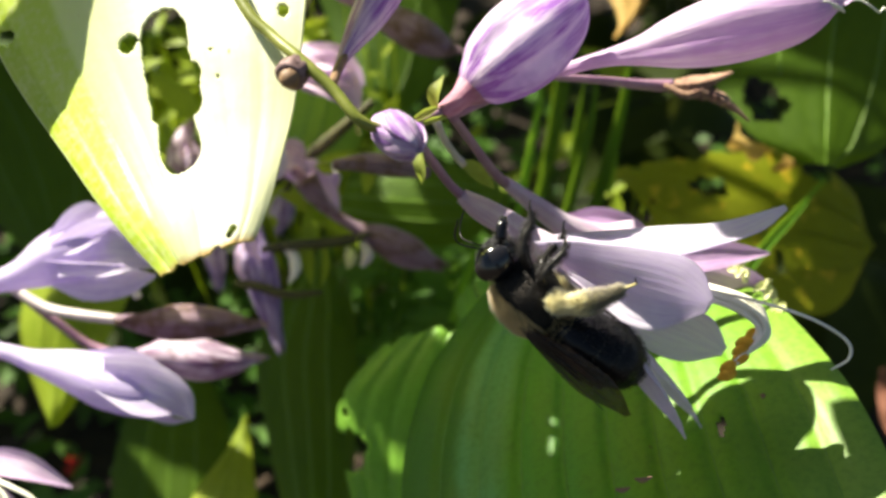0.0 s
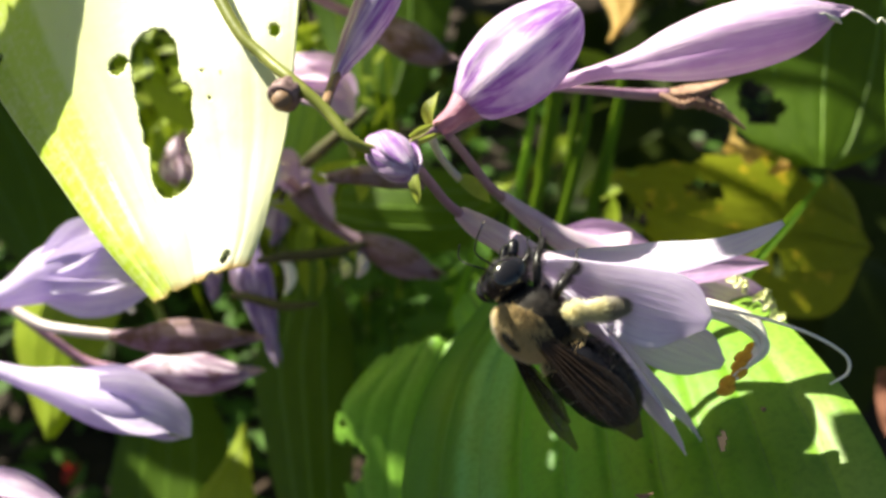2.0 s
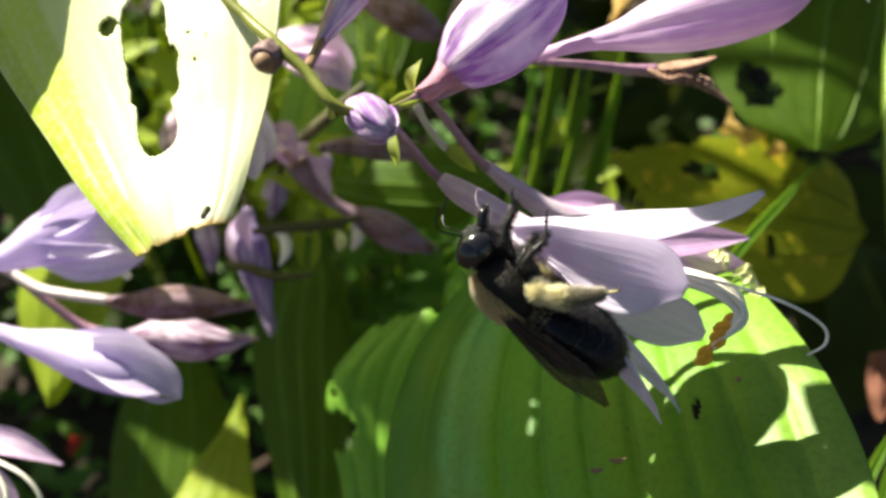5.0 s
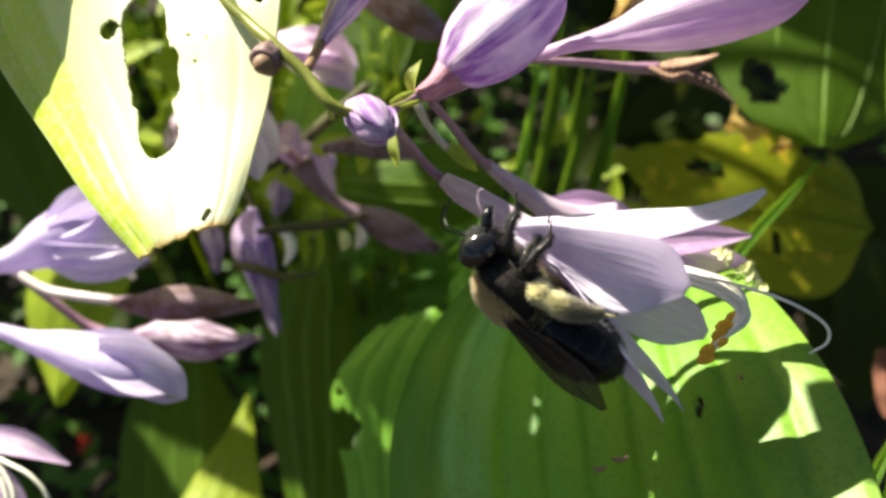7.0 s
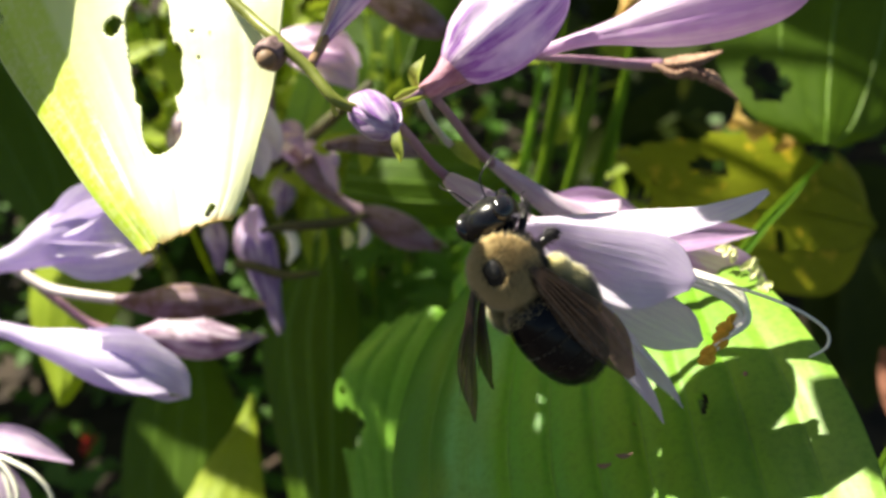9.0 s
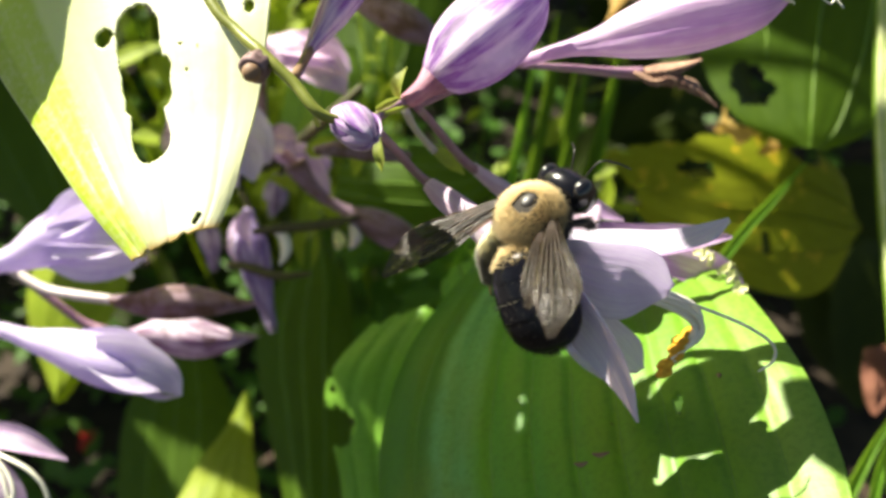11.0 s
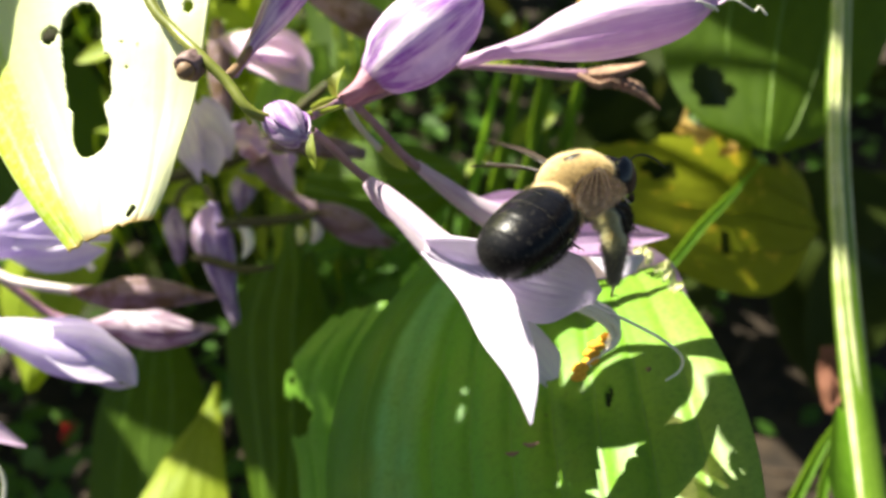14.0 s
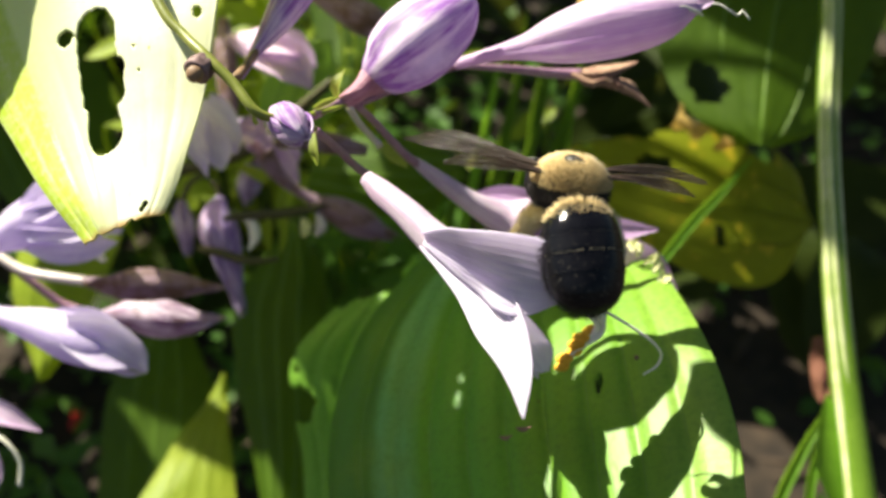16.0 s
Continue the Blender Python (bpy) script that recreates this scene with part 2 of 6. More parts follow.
BRACT = leaf_material("bract", (0.22, 0.28, 0.05), (0.34, 0.38, 0.09), (0.45, 0.55, 0.08), 10, 0.45, 0.35)
SOIL = plain_material("dark_soil", (0.016, 0.011, 0.007), (0.045, 0.030, 0.018), 70, 0.95, 1.0)
MULCH = plain_material("mulch_chip", (0.035, 0.022, 0.013), (0.10, 0.065, 0.04), 250, 0.9, 0.8)
COVER = leaf_material("ground_cover", (0.045, 0.13, 0.02), (0.11, 0.22, 0.03), (0.26, 0.46, 0.04), 5, 0.45, 0.38, shine=0.2)
BERRY = plain_material("red_berry", (0.55, 0.02, 0.015), (0.70, 0.05, 0.03), 300, 0.3, 0.1)
DEAD = plain_material("dead_leaf", (0.14, 0.05, 0.03), (0.24, 0.10, 0.06), 200, 0.85, 0.4)
CHITIN = plain_material("black_chitin", (0.004, 0.004, 0.006), (0.009, 0.009, 0.012), 2500, 0.24, 0.35, specular=0.34, coat=0.08)
LEG = plain_material("leg_chitin", (0.008, 0.007, 0.007), (0.02, 0.016, 0.013), 2500, 0.35, 0.4)
THORAX = plain_material("thorax_skin", (0.010, 0.008, 0.006), (0.025, 0.017, 0.010), 2500, 0.8, 0.6)
POLLEN_LEG = plain_material("pollen_dusted_leg", (0.50, 0.42, 0.14), (0.78, 0.70, 0.36), 900, 0.85, 0.5)
SPOT = plain_material("bald_skin", (0.02, 0.018, 0.018), (0.05, 0.045, 0.04), 2500, 0.42, 0.4)
EYE = plain_material("compound_eye", (0.008, 0.008, 0.01), (0.018, 0.016, 0.016), 6000, 0.16, 0.2, specular=0.7)
FUR_TAN = hair_material("tan_fur", (0.38, 0.23, 0.065), (0.82, 0.63, 0.30))
FUR_DARK = hair_material("dark_fur", (0.004, 0.003, 0.003), (0.012, 0.009, 0.007), 0.5, 0.0)
FUR_POLLEN = hair_material("pollen_fur", (0.60, 0.50, 0.18), (0.92, 0.87, 0.55))
FUR_GREY = hair_material("grey_leg_fur", (0.10, 0.085, 0.05), (0.36, 0.31, 0.20))


def wing_material():
    m, n, l, p = material("smoky_wing")
    tc = n.new("ShaderNodeTexCoord")
    crease = noise_at(n, l, tc.outputs["UV"], 1, 4, (13, 1.6, 1))
    grain = noise_at(n, l, tc.outputs["UV"], 1, 3, (40, 14, 1))
    col = mixed(n, l, ramp(n, l, crease, 0.35, 0.65), (0.022, 0.014, 0.008), (0.060, 0.042, 0.026))
    l.new(col, p.inputs["Base Color"])
    p.inputs["IOR"].default_value = 1.65
    p.inputs["Specular IOR Level"].default_value = 0.8
    rough = n.new("ShaderNodeMapRange")
    rough.inputs[3].default_value, rough.inputs[4].default_value = 0.18, 0.34
    l.new(grain, rough.inputs[0])
    l.new(rough.outputs[0], p.inputs["Roughness"])
    bumped(n, l, crease, 1.0, 0.0011, p)
    clear = n.new("ShaderNodeBsdfTransparent")
    clear.inputs[0].default_value = (0.50, 0.38, 0.24, 1)
    mix = n.new("ShaderNodeMixShader")
    mix.inputs[0].default_value = 0.48
    l.new(p.outputs[0], mix.inputs[1])
    l.new(clear.outputs[0], mix.inputs[2])
    l.new(mix.outputs[0], n["Material Output"].inputs[0])
    return m


def abdomen_material():
    m, n, l, p = material("dusted_black_chitin")
    tc = n.new("ShaderNodeTexCoord")
    sep = n.new("ShaderNodeSeparateXYZ")
    l.new(tc.outputs["UV"], sep.inputs[0])
    pits, dust, wear = noise_at(n, l, tc.outputs["Object"], 3200, 3), noise_at(n, l, tc.outputs["Object"], 2100, 4), noise_at(n, l, tc.outputs["Object"], 350, 3)
    tail = ramp(n, l, sep.outputs[1], 0.62, 0.12)
    amount = n.new("ShaderNodeMath")
    amount.operation = "MULTIPLY"
    l.new(ramp(n, l, dust, 0.58, 0.72), amount.inputs[0])
    l.new(tail, amount.inputs[1])
    col = mixed(n, l, ramp(n, l, wear, 0.4, 0.7), (0.004, 0.004, 0.006), (0.009, 0.009, 0.011))
    col = mixed(n, l, amount.outputs[0], col, (0.10, 0.09, 0.075))
    l.new(col, p.inputs["Base Color"])
    rough = n.new("ShaderNodeMapRange")
    rough.inputs[3].default_value, rough.inputs[4].default_value = 0.12, 0.45
    l.new(tail, rough.inputs[0])
    l.new(rough.outputs[0], p.inputs["Roughness"])
    p.inputs["Specular IOR Level"].default_value = 0.19
    bumped(n, l, pits, 0.55, 0.00006, p)
    return m


ABDOMEN = abdomen_material()
WING = wing_material()
VEIN = plain_material("wing_vein", (0.02, 0.013, 0.008), (0.05, 0.03, 0.02), 2000, 0.4)


# ---- shape helpers ----
mm = 0.001
TOWARD = Vector((0, -0.788, 0.616))      # from the plants to where the camera stands


class Geo:
    """Vertices, faces and one UV a vertex."""

    def __init__(self):
        self.v, self.f, self.uv = [], [], []

    def grid(self, rows, uvs, wrap=False):
        """Joins rows of points into quads."""
        base, m = len(self.v), len(rows[0])
        for row, uvrow in zip(rows, uvs):
            self.v += [tuple(q) for q in row]
            self.uv += list(uvrow)
        for i in range(len(rows) - 1):
            for j in range(m if wrap else m - 1):
                k = (j + 1) % m
                self.f.append((base + i * m + j, base + i * m + k, base + (i + 1) * m + k, base + (i + 1) * m + j))
        return self

    def cut(self, inside):
        """Takes away the faces whose corners all lie where inside() says."""
        gone = [inside(Vector(q)) for q in self.v]
        self.f = [f for f in self.f if not all(gone[i] for i in f)]
        keep = sorted({i for f in self.f for i in f})
        again = {old: i for i, old in enumerate(keep)}
        self.v, self.uv = [self.v[i] for i in keep], [self.uv[i] for i in keep]
        self.f = [tuple(again[i] for i in f) for f in self.f]
        return self

    def mesh(self, name, mat, origin=(0, 0, 0)):
        me = bpy.data.meshes.new(name)
        o = Vector(origin)
        me.from_pydata([tuple(Vector(q) - o) for q in self.v], [], self.f)
        layer = me.uv_layers.new(name="uv")
        idx = np.zeros(len(me.loops), dtype=np.int32)
        me.loops.foreach_get("vertex_index", idx)
        layer.data.foreach_set("uv", np.array(self.uv, dtype=np.float32)[idx].ravel())
        me.polygons.foreach_set("use_smooth", [True] * len(me.polygons))
        me.materials.append(mat)
        me.update()
        return me


def curve(pts, n):
    """A smooth line through points, or a smooth run through numbers."""
    flat = not hasattr(pts[0], "__len__")
    p = np.array([[q] if flat else list(q) for q in pts], dtype=float)
    if len(p) == 2:
        p = np.array([p[0], (p[0] + p[1]) / 2, p[1]])
    ext = np.vstack([2 * p[0] - p[1], p, 2 * p[-1] - p[-2]])
    out = []
    for s in np.linspace(0, len(p) - 1, n):
        i = min(int(s), len(p) - 2)
        t = s - i
        a, b, c, d = ext[i:i + 4]
        out.append(0.5 * (2 * b + (c - a) * t + (2 * a - 5 * b + 4 * c - d) * t * t + (3 * b - a - 3 * c + d) * t ** 3))
    return [float(q[0]) for q in out] if flat else [Vector(q) for q in out]


def tangents(line):
    return [(line[min(i + 1, len(line) - 1)] - line[max(i - 1, 0)]).normalized() for i in range(len(line))]


def sweep(geo, pts, radii, n=20, seg=10, lobes=0, depth=0.0, twist=0.0, flat=1.0, up=(0.1, 0.2, 1)):
    """A tube along pts; lobes and depth give it ribs."""
    line, rad = curve(pts, n), curve(radii, n)
    tg = tangents(line)
    side = tg[0].cross(Vector(up))
    if side.length < 0.05:
        side = tg[0].cross(Vector((1, 0.3, 0)))
    rows, uvs = [], []
    for i, (c, t) in enumerate(zip(line, tg)):
        side = (side - t * side.dot(t)).normalized()
        other = t.cross(side)
        s = i / (n - 1)
        row = []
        for j in range(seg):
            a = 2 * math.pi * j / seg + twist * s
            r = max(rad[i], 1e-6) * (1 + depth * (abs(math.sin(lobes * a / 2)) - 0.6) * math.sin(math.pi * min(1, s * 1.1)) if lobes else 1)
            row.append(c + side * math.cos(a) * r + other * math.sin(a) * r * flat)
        rows.append(row)
        uvs.append([(abs(2 * j / seg - 1), s) for j in range(seg)])
    base = len(geo.v)
    geo.grid(rows, uvs, True)
    for start, mid, order in ((base, line[0], -1), (base + (n - 1) * seg, line[-1], 1)):
        geo.v.append(tuple(mid))
        geo.uv.append((0.5, 0 if order < 0 else 1))
        k = len(geo.v) - 1
        for j in range(seg):
            a, b = start + j, start + (j + 1) % seg
            geo.f.append((a, b, k) if order > 0 else (b, a, k))
    return geo


def ribbon(geo, pts, widths, face, n=28, m=10, cup=0.0, vein=0.0, veins=7, ruffle=0.0, seed=0):
    """A petal or blade: a line through pts, half widths along it, and the side to which it faces."""
    line, wid = curve(pts, n), curve(widths, n)
    tg = tangents(line)
    rows, uvs = [], []
    for i, (c, t) in enumerate(zip(line, tg)):
        s = i / (n - 1)
        nrm = Vector(face)
        nrm = (nrm - t * nrm.dot(t)).normalized()
        across = t.cross(nrm).normalized()
        w = max(wid[i], 2e-5)
        row, uvrow = [], []
        for j in range(m + 1):
            v = 2 * j / m - 1
            lift = cup * w * (v * v - 0.3) + vein * math.cos(v * veins * math.pi) * math.sin(math.pi * min(s * 1.05, 1))
            lift += ruffle * v * v * math.sin(9 * s + seed + 2.5 * v)
            row.append(c + across * v * w + nrm * lift)
            uvrow.append((v * 0.5 + 0.5 + seed, s))
        rows.append(row)
        uvs.append(uvrow)
    return geo.grid(rows, uvs)


def broad_leaf(left, right, face, n=60, m=48, bulge=0.0, vein=0.0, veins=9, seed=0.0):
    """A leaf between its two edges, with sunk parallel veins and a cross bulge."""
    a, b = curve(left, n), curve(right, n)
    nrm = Vector(face).normalized()
    geo = Geo()
    rows, uvs = [], []
    for i in range(n):
        s = i / (n - 1)
        row, uvrow = [], []
        for j in range(m + 1):
            v = j / m
            lift = bulge * (1 - (2 * v - 1) ** 2) - vein * (0.5 + 0.5 * math.cos(2 * math.pi * veins * v)) ** 3
            lift += 0.0011 * noise.noise(Vector((s * 3 + seed, v * 3, seed)))
            row.append(a[i].lerp(b[i], v) + nrm * lift)
            uvrow.append((v, s))
        rows.append(row)
        uvs.append(uvrow)
    return geo.grid(rows, uvs)


def leaf_veins(left, right, face, at, n, bulge, seed, radius, inside=None):
    """Raised veins that follow the leaf's surface, each one a piece; inside() says where the leaf is gone."""
    a, b = curve(left, n), curve(right, n)
    nrm = Vector(face).normalized()
    out = []
    for v in at:
        run = []
        for i in range(n):
            s = i / (n - 1)
            lift = bulge * (1 - (2 * v - 1) ** 2) + 0.0011 * noise.noise(Vector((s * 3 + seed, v * 3, seed))) - radius * 0.2
            q = a[i].lerp(b[i], v) + nrm * lift
            if inside and inside(q):
                break
            run.append(q)
        if len(run) > 6:
            out.append(sweep(Geo(), run, [radius * 1.2, radius, radius * 0.7], len(run), 6))
    return out


def leaf_thing(left, right, mat, label, face, n, m, bulge, vein, veins, seed, vein_at, radius, vein_mat, inside=None, thick=0.0):
    """A leaf with its blade and veins."""
    th = thing("hosta_leaf", left[0], label, "leaf", "hosta leaves")
    g = broad_leaf(left, right, face, n, m, bulge, vein, veins, seed)
    if inside:
        g.cut(inside)
    blade_ob = part("blade", g, mat, th, thick=thick)
    for g in leaf_veins(left, right, face, vein_at, n, bulge, seed, radius, inside):
        part("vein", g, vein_mat, blade_ob)
    return th


def near_segment(p, a, b, r, rough=0.25, scale=500.0, along=TOWARD):
    """True within r of the line a to b, seen along a direction, with a gnawed edge."""
    p, a, b = Vector(p), Vector(a), Vector(b)
    a, b = a - along * (a - p).dot(along), b - along * (b - p).dot(along)
    ab = b - a
    t = 0 if ab.length < 1e-7 else max(0, min(1, (p - a).dot(ab) / ab.length_squared))
    return (p - a - ab * t).length < r * (1 + rough * noise.noise(p * scale))


def ellipsoid(geo, centre, radii, n=16, seg=24, shape=None):
    rows, uvs = [], []
    c = Vector(centre)
    for i in range(n + 1):
        a = math.pi * i / n
        row = []
        for j in range(seg):
            b = 2 * math.pi * j / seg
            d = Vector((math.sin(a) * math.cos(b), -math.cos(a), math.sin(a) * math.sin(b)))
            k = shape(d) if shape else 1.0
            row.append(c + Vector((d.x * radii[0], d.y * radii[1], d.z * radii[2])) * k)
        rows.append(row)
        uvs.append([(j / seg, i / n) for j in range(seg)])
    return geo.grid(rows, uvs, True)


def fur(geo, centre, radii, count, length, seed, keep=None, lean=(0, -0.5, 0), thick=0.00006):
    """Single tapering hairs on an ellipsoid."""
    rnd = random.Random(seed)
    c, made = Vector(centre), 0
    while made < count:
        d = Vector((rnd.gauss(0, 1), rnd.gauss(0, 1), rnd.gauss(0, 1))).normalized()
        if keep and not keep(d):
            continue
        made += 1
        foot = c + Vector((d.x * radii[0], d.y * radii[1], d.z * radii[2])) * 0.97
        out = Vector((d.x / radii[0], d.y / radii[1], d.z / radii[2])).normalized()
        way = (out + Vector(lean) * rnd.uniform(0.5, 1.2) + Vector((rnd.gauss(0, 0.22), rnd.gauss(0, 0.22), rnd.gauss(0, 0.22)))).normalized()
        ln = length * rnd.uniform(0.6, 1.15)
        side = way.cross(Vector((rnd.gauss(0, 1), rnd.gauss(0, 1), rnd.gauss(0, 1)))).normalized() * thick
        other = way.cross(side).normalized() * thick
        k = len(geo.v)
        geo.v += [tuple(foot + side), tuple(foot - side * 0.5 + other * 0.87), tuple(foot - side * 0.5 - other * 0.87), tuple(foot + way * ln)]
        geo.uv += [(0, 0), (0, 0), (0, 0), (0, 1)]
        geo.f += [(k, k + 1, k + 3), (k + 1, k + 2, k + 3), (k + 2, k, k + 3)]
    return geo


ORIGIN = {}


def thing(name, origin, label, category, group="", kind=""):
    """An Empty at its base that carries the parts of one thing."""
    e = new(name)
    e.empty_display_size = 0.01
    e.location = origin
    ORIGIN[e.name] = Vector(origin)
    return tagged(e, label, category, group, kind)


def part(name, geo, mat, parent, label="", thick=0.0):
    o = ORIGIN[parent.name]
    ob = new(name, geo.mesh(name, mat, o))
    ob.parent = parent
    ORIGIN[ob.name] = o
    if thick:
        mod = ob.modifiers.new("thickness", "SOLIDIFY")
        mod.thickness, mod.offset = thick, -1
    return tagged(ob, label)


def single(name, geo, mat, origin, label, category, group="", kind="", thick=0.0):
    ob = new(name, geo.mesh(name, mat, origin))
    ob.location = origin
    ORIGIN[ob.name] = Vector(origin)
    if thick:
        mod = ob.modifiers.new("thickness", "SOLIDIFY")
        mod.thickness, mod.offset = thick, -1
    return tagged(ob, label, category, group, kind)



# ---- ground ----
geo = Geo()
xs = [-60, -20, -6, -2, -1.2] + [round(-0.9 + 0.03 * i, 3) for i in range(61)] + [1.2, 2, 6, 20, 60]
ys = [-60, -20, -6, -2, -0.8] + [round(-0.5 + 0.03 * i, 3) for i in range(71)] + [1.9, 3, 6, 20, 60]
geo.grid([[Vector((x, y, 0.02 * noise.noise(Vector((x * 3, y * 3, 0))) + 0.007 * noise.noise(Vector((x * 17, y * 17, 3))) if abs(x) < 2 and abs(y) < 3 else 0)) for x in xs] for y in ys],
         [[(x, y) for x in xs] for y in ys])
single("ground", geo, SOIL, (0, 0, 0), "dark brown garden soil under the plants", "ground", kind="structure")

# mulch chips on the soil
geo = Geo()
rnd = random.Random(5)
for i in range(900):
    x, y = rnd.uniform(-0.6, 0.7), rnd.uniform(0.05, 1.4)
    a, ln = rnd.uniform(0, 6.28), rnd.uniform(0.006, 0.022)
    d = Vector((math.cos(a), math.sin(a), rnd.uniform(-0.3, 0.3))) * ln
    c = Vector((x, y, 0.012 + rnd.uniform(0, 0.012)))
    sweep(geo, [c - d, c, c + d], [0.001, rnd.uniform(0.002, 0.004), 0.001], 4, 5, flat=0.5)
single("mulch", geo, MULCH, (0, 0, 0), "loose dark brown mulch chips on the soil", "mulch", kind="stuff")

# ---- front leaf: gnawed, its full-sun glare painted as pale colour ----
FL_FACE = (-0.387, -0.6, 0.9)
SLOT_A, SLOT_B, SLOT_C = (-0.0322, 0.0956, 0.3567), (-0.0298, 0.0878, 0.3516), (-0.0284, 0.0828, 0.3484)
BITES = [(SLOT_A, SLOT_B, 0.0031), (SLOT_B, SLOT_C, 0.0024), ((-0.0287, 0.0897, 0.3540), (-0.0284, 0.0878, 0.3516), 0.0022), ((-0.0366, 0.0959, 0.3554), (-0.0366, 0.0958, 0.3553), 0.0013),
         ((-0.0540, 0.1019, 0.3534), (-0.0537, 0.1019, 0.3534), 0.0012), ((-0.0178, 0.0936, 0.3607), (-0.0177, 0.0934, 0.3603), 0.0008), ((-0.0247, 0.0897, 0.3540), (-0.0246, 0.0896, 0.3539), 0.0003), ((-0.0258, 0.0924, 0.3559), (-0.0257, 0.0924, 0.3558), 0.0003), ((-0.0217, 0.0714, 0.3459), (-0.0213, 0.0721, 0.3463), 0.0004)]
EDGE_A, EDGE_B = (-0.0290, 0.0697, 0.3414), (-0.0192, 0.0711, 0.3448)


def gnawed(p):
    return any(near_segment(p, a, b, r, 0.13, 400) for a, b, r in BITES) or near_segment(p, EDGE_A, EDGE_B, 0.0007, 1.6, 700)


front_leaf = leaf_thing([(-0.0727, 0.1255, 0.3690), (-0.0620, 0.1113, 0.3589), (-0.0527, 0.0979, 0.3499), (-0.0415, 0.0841, 0.3453), (-0.0336, 0.0748, 0.3431), (-0.0288, 0.0699, 0.3416)],
                        [(-0.0139, 0.1209, 0.3728), (-0.0149, 0.1057, 0.3664), (-0.0154, 0.0934, 0.3604), (-0.0163, 0.0839, 0.3530), (-0.0176, 0.0765, 0.3485), (-0.0193, 0.0714, 0.3452)],
                        LEAF_FRONT, "yellow-green hosta leaf with gnawed holes, sun glare painted pale", FL_FACE, 270, 200, 0.001, 0.00012, 8, 0.0,
                        (0.30, 0.43, 0.62, 0.76), 0.00006, VEIN_PALE, gnawed, 0.00025)

# large unseen leaf added overhead, on the sun side, to shade the lower leaves
SIDE_A = (Vector((0, 1, 0)) - SUN_DIR * SUN_DIR.y).normalized()
SIDE_B = SUN_DIR.cross(SIDE_A)


def overhead(a, b, up):
    return tuple(Vector((0, 0.1, 0.3)) + SIDE_A * a * mm + SIDE_B * b * mm + SUN_DIR * up * mm)


# holes cut to drop sun spots on the leaves below
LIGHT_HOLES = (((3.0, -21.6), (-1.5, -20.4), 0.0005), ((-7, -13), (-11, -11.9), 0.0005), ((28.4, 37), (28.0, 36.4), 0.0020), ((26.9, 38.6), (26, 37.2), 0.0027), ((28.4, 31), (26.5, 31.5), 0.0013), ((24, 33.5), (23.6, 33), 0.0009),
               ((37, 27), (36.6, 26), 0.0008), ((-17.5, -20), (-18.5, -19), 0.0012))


# openings that keep the pale flowers behind sunlit
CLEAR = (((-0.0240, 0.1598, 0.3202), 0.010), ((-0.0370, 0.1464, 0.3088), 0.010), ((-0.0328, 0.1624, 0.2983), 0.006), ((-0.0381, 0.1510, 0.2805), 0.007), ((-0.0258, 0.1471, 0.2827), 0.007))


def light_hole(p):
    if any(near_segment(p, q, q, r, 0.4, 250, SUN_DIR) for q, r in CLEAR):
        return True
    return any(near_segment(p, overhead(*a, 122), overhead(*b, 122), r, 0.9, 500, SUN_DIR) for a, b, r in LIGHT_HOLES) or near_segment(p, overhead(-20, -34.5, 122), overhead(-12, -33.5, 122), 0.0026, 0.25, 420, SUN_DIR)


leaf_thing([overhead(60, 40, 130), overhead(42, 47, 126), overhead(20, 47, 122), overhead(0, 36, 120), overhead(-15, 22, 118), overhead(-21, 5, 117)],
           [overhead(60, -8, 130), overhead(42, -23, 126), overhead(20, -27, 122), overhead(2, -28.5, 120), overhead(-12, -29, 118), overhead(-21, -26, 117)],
           LEAF_THIN, "unseen leaf added to shade the lower leaves, cut for sun spots", SUN_DIR, 110, 110, 0.002, 0.0003, 7, 31.0, (0.25, 0.5, 0.75), 0.0003, VEIN_GREEN, light_hole)

# another unseen leaf, higher up, added to shade the front leaf's corner
SHADE_EDGE = ((-0.0370, 0.1085, 0.3628), (-0.0399, 0.1024, 0.3581), (-0.0422, 0.0967, 0.3538), (-0.0443, 0.0948, 0.3522), (-0.0463, 0.0930, 0.3505), (-0.0486, 0.0918, 0.3493))


def raised(p, up, aside=0.0):
    return tuple(Vector(p) + SUN_DIR * up + Vector((-aside, 0, 0)))


leaf_thing([raised(q, 0.03, 0.045) for q in SHADE_EDGE], [raised(q, 0.03) for q in SHADE_EDGE],
           LEAF_THIN, "unseen thin leaf added to shade the front leaf's corner", SUN_DIR, 40, 30, 0.001, 0.0003, 5, 41.0, (0.3, 0.6), 0.0003, VEIN_GREEN)

# unseen leaf tip, added to shade the flower's outer end and the leaf below
leaf_thing([overhead(-14.5, -49, 120), overhead(-18, -48.5, 120), overhead(-24, -49, 119), overhead(-31, -55, 118)], [overhead(-14.5, -66, 120), overhead(-20, -64, 120), overhead(-27, -60, 119), overhead(-31, -55.5, 118)],
           LEAF_MAIN, "unseen leaf tip added to shade the flower's outer end", SUN_DIR, 30, 24, 0.001, 0.0002, 5, 35.0, (0.3, 0.5, 0.7), 0.0002, VEIN_GREEN, None, 0.0003)

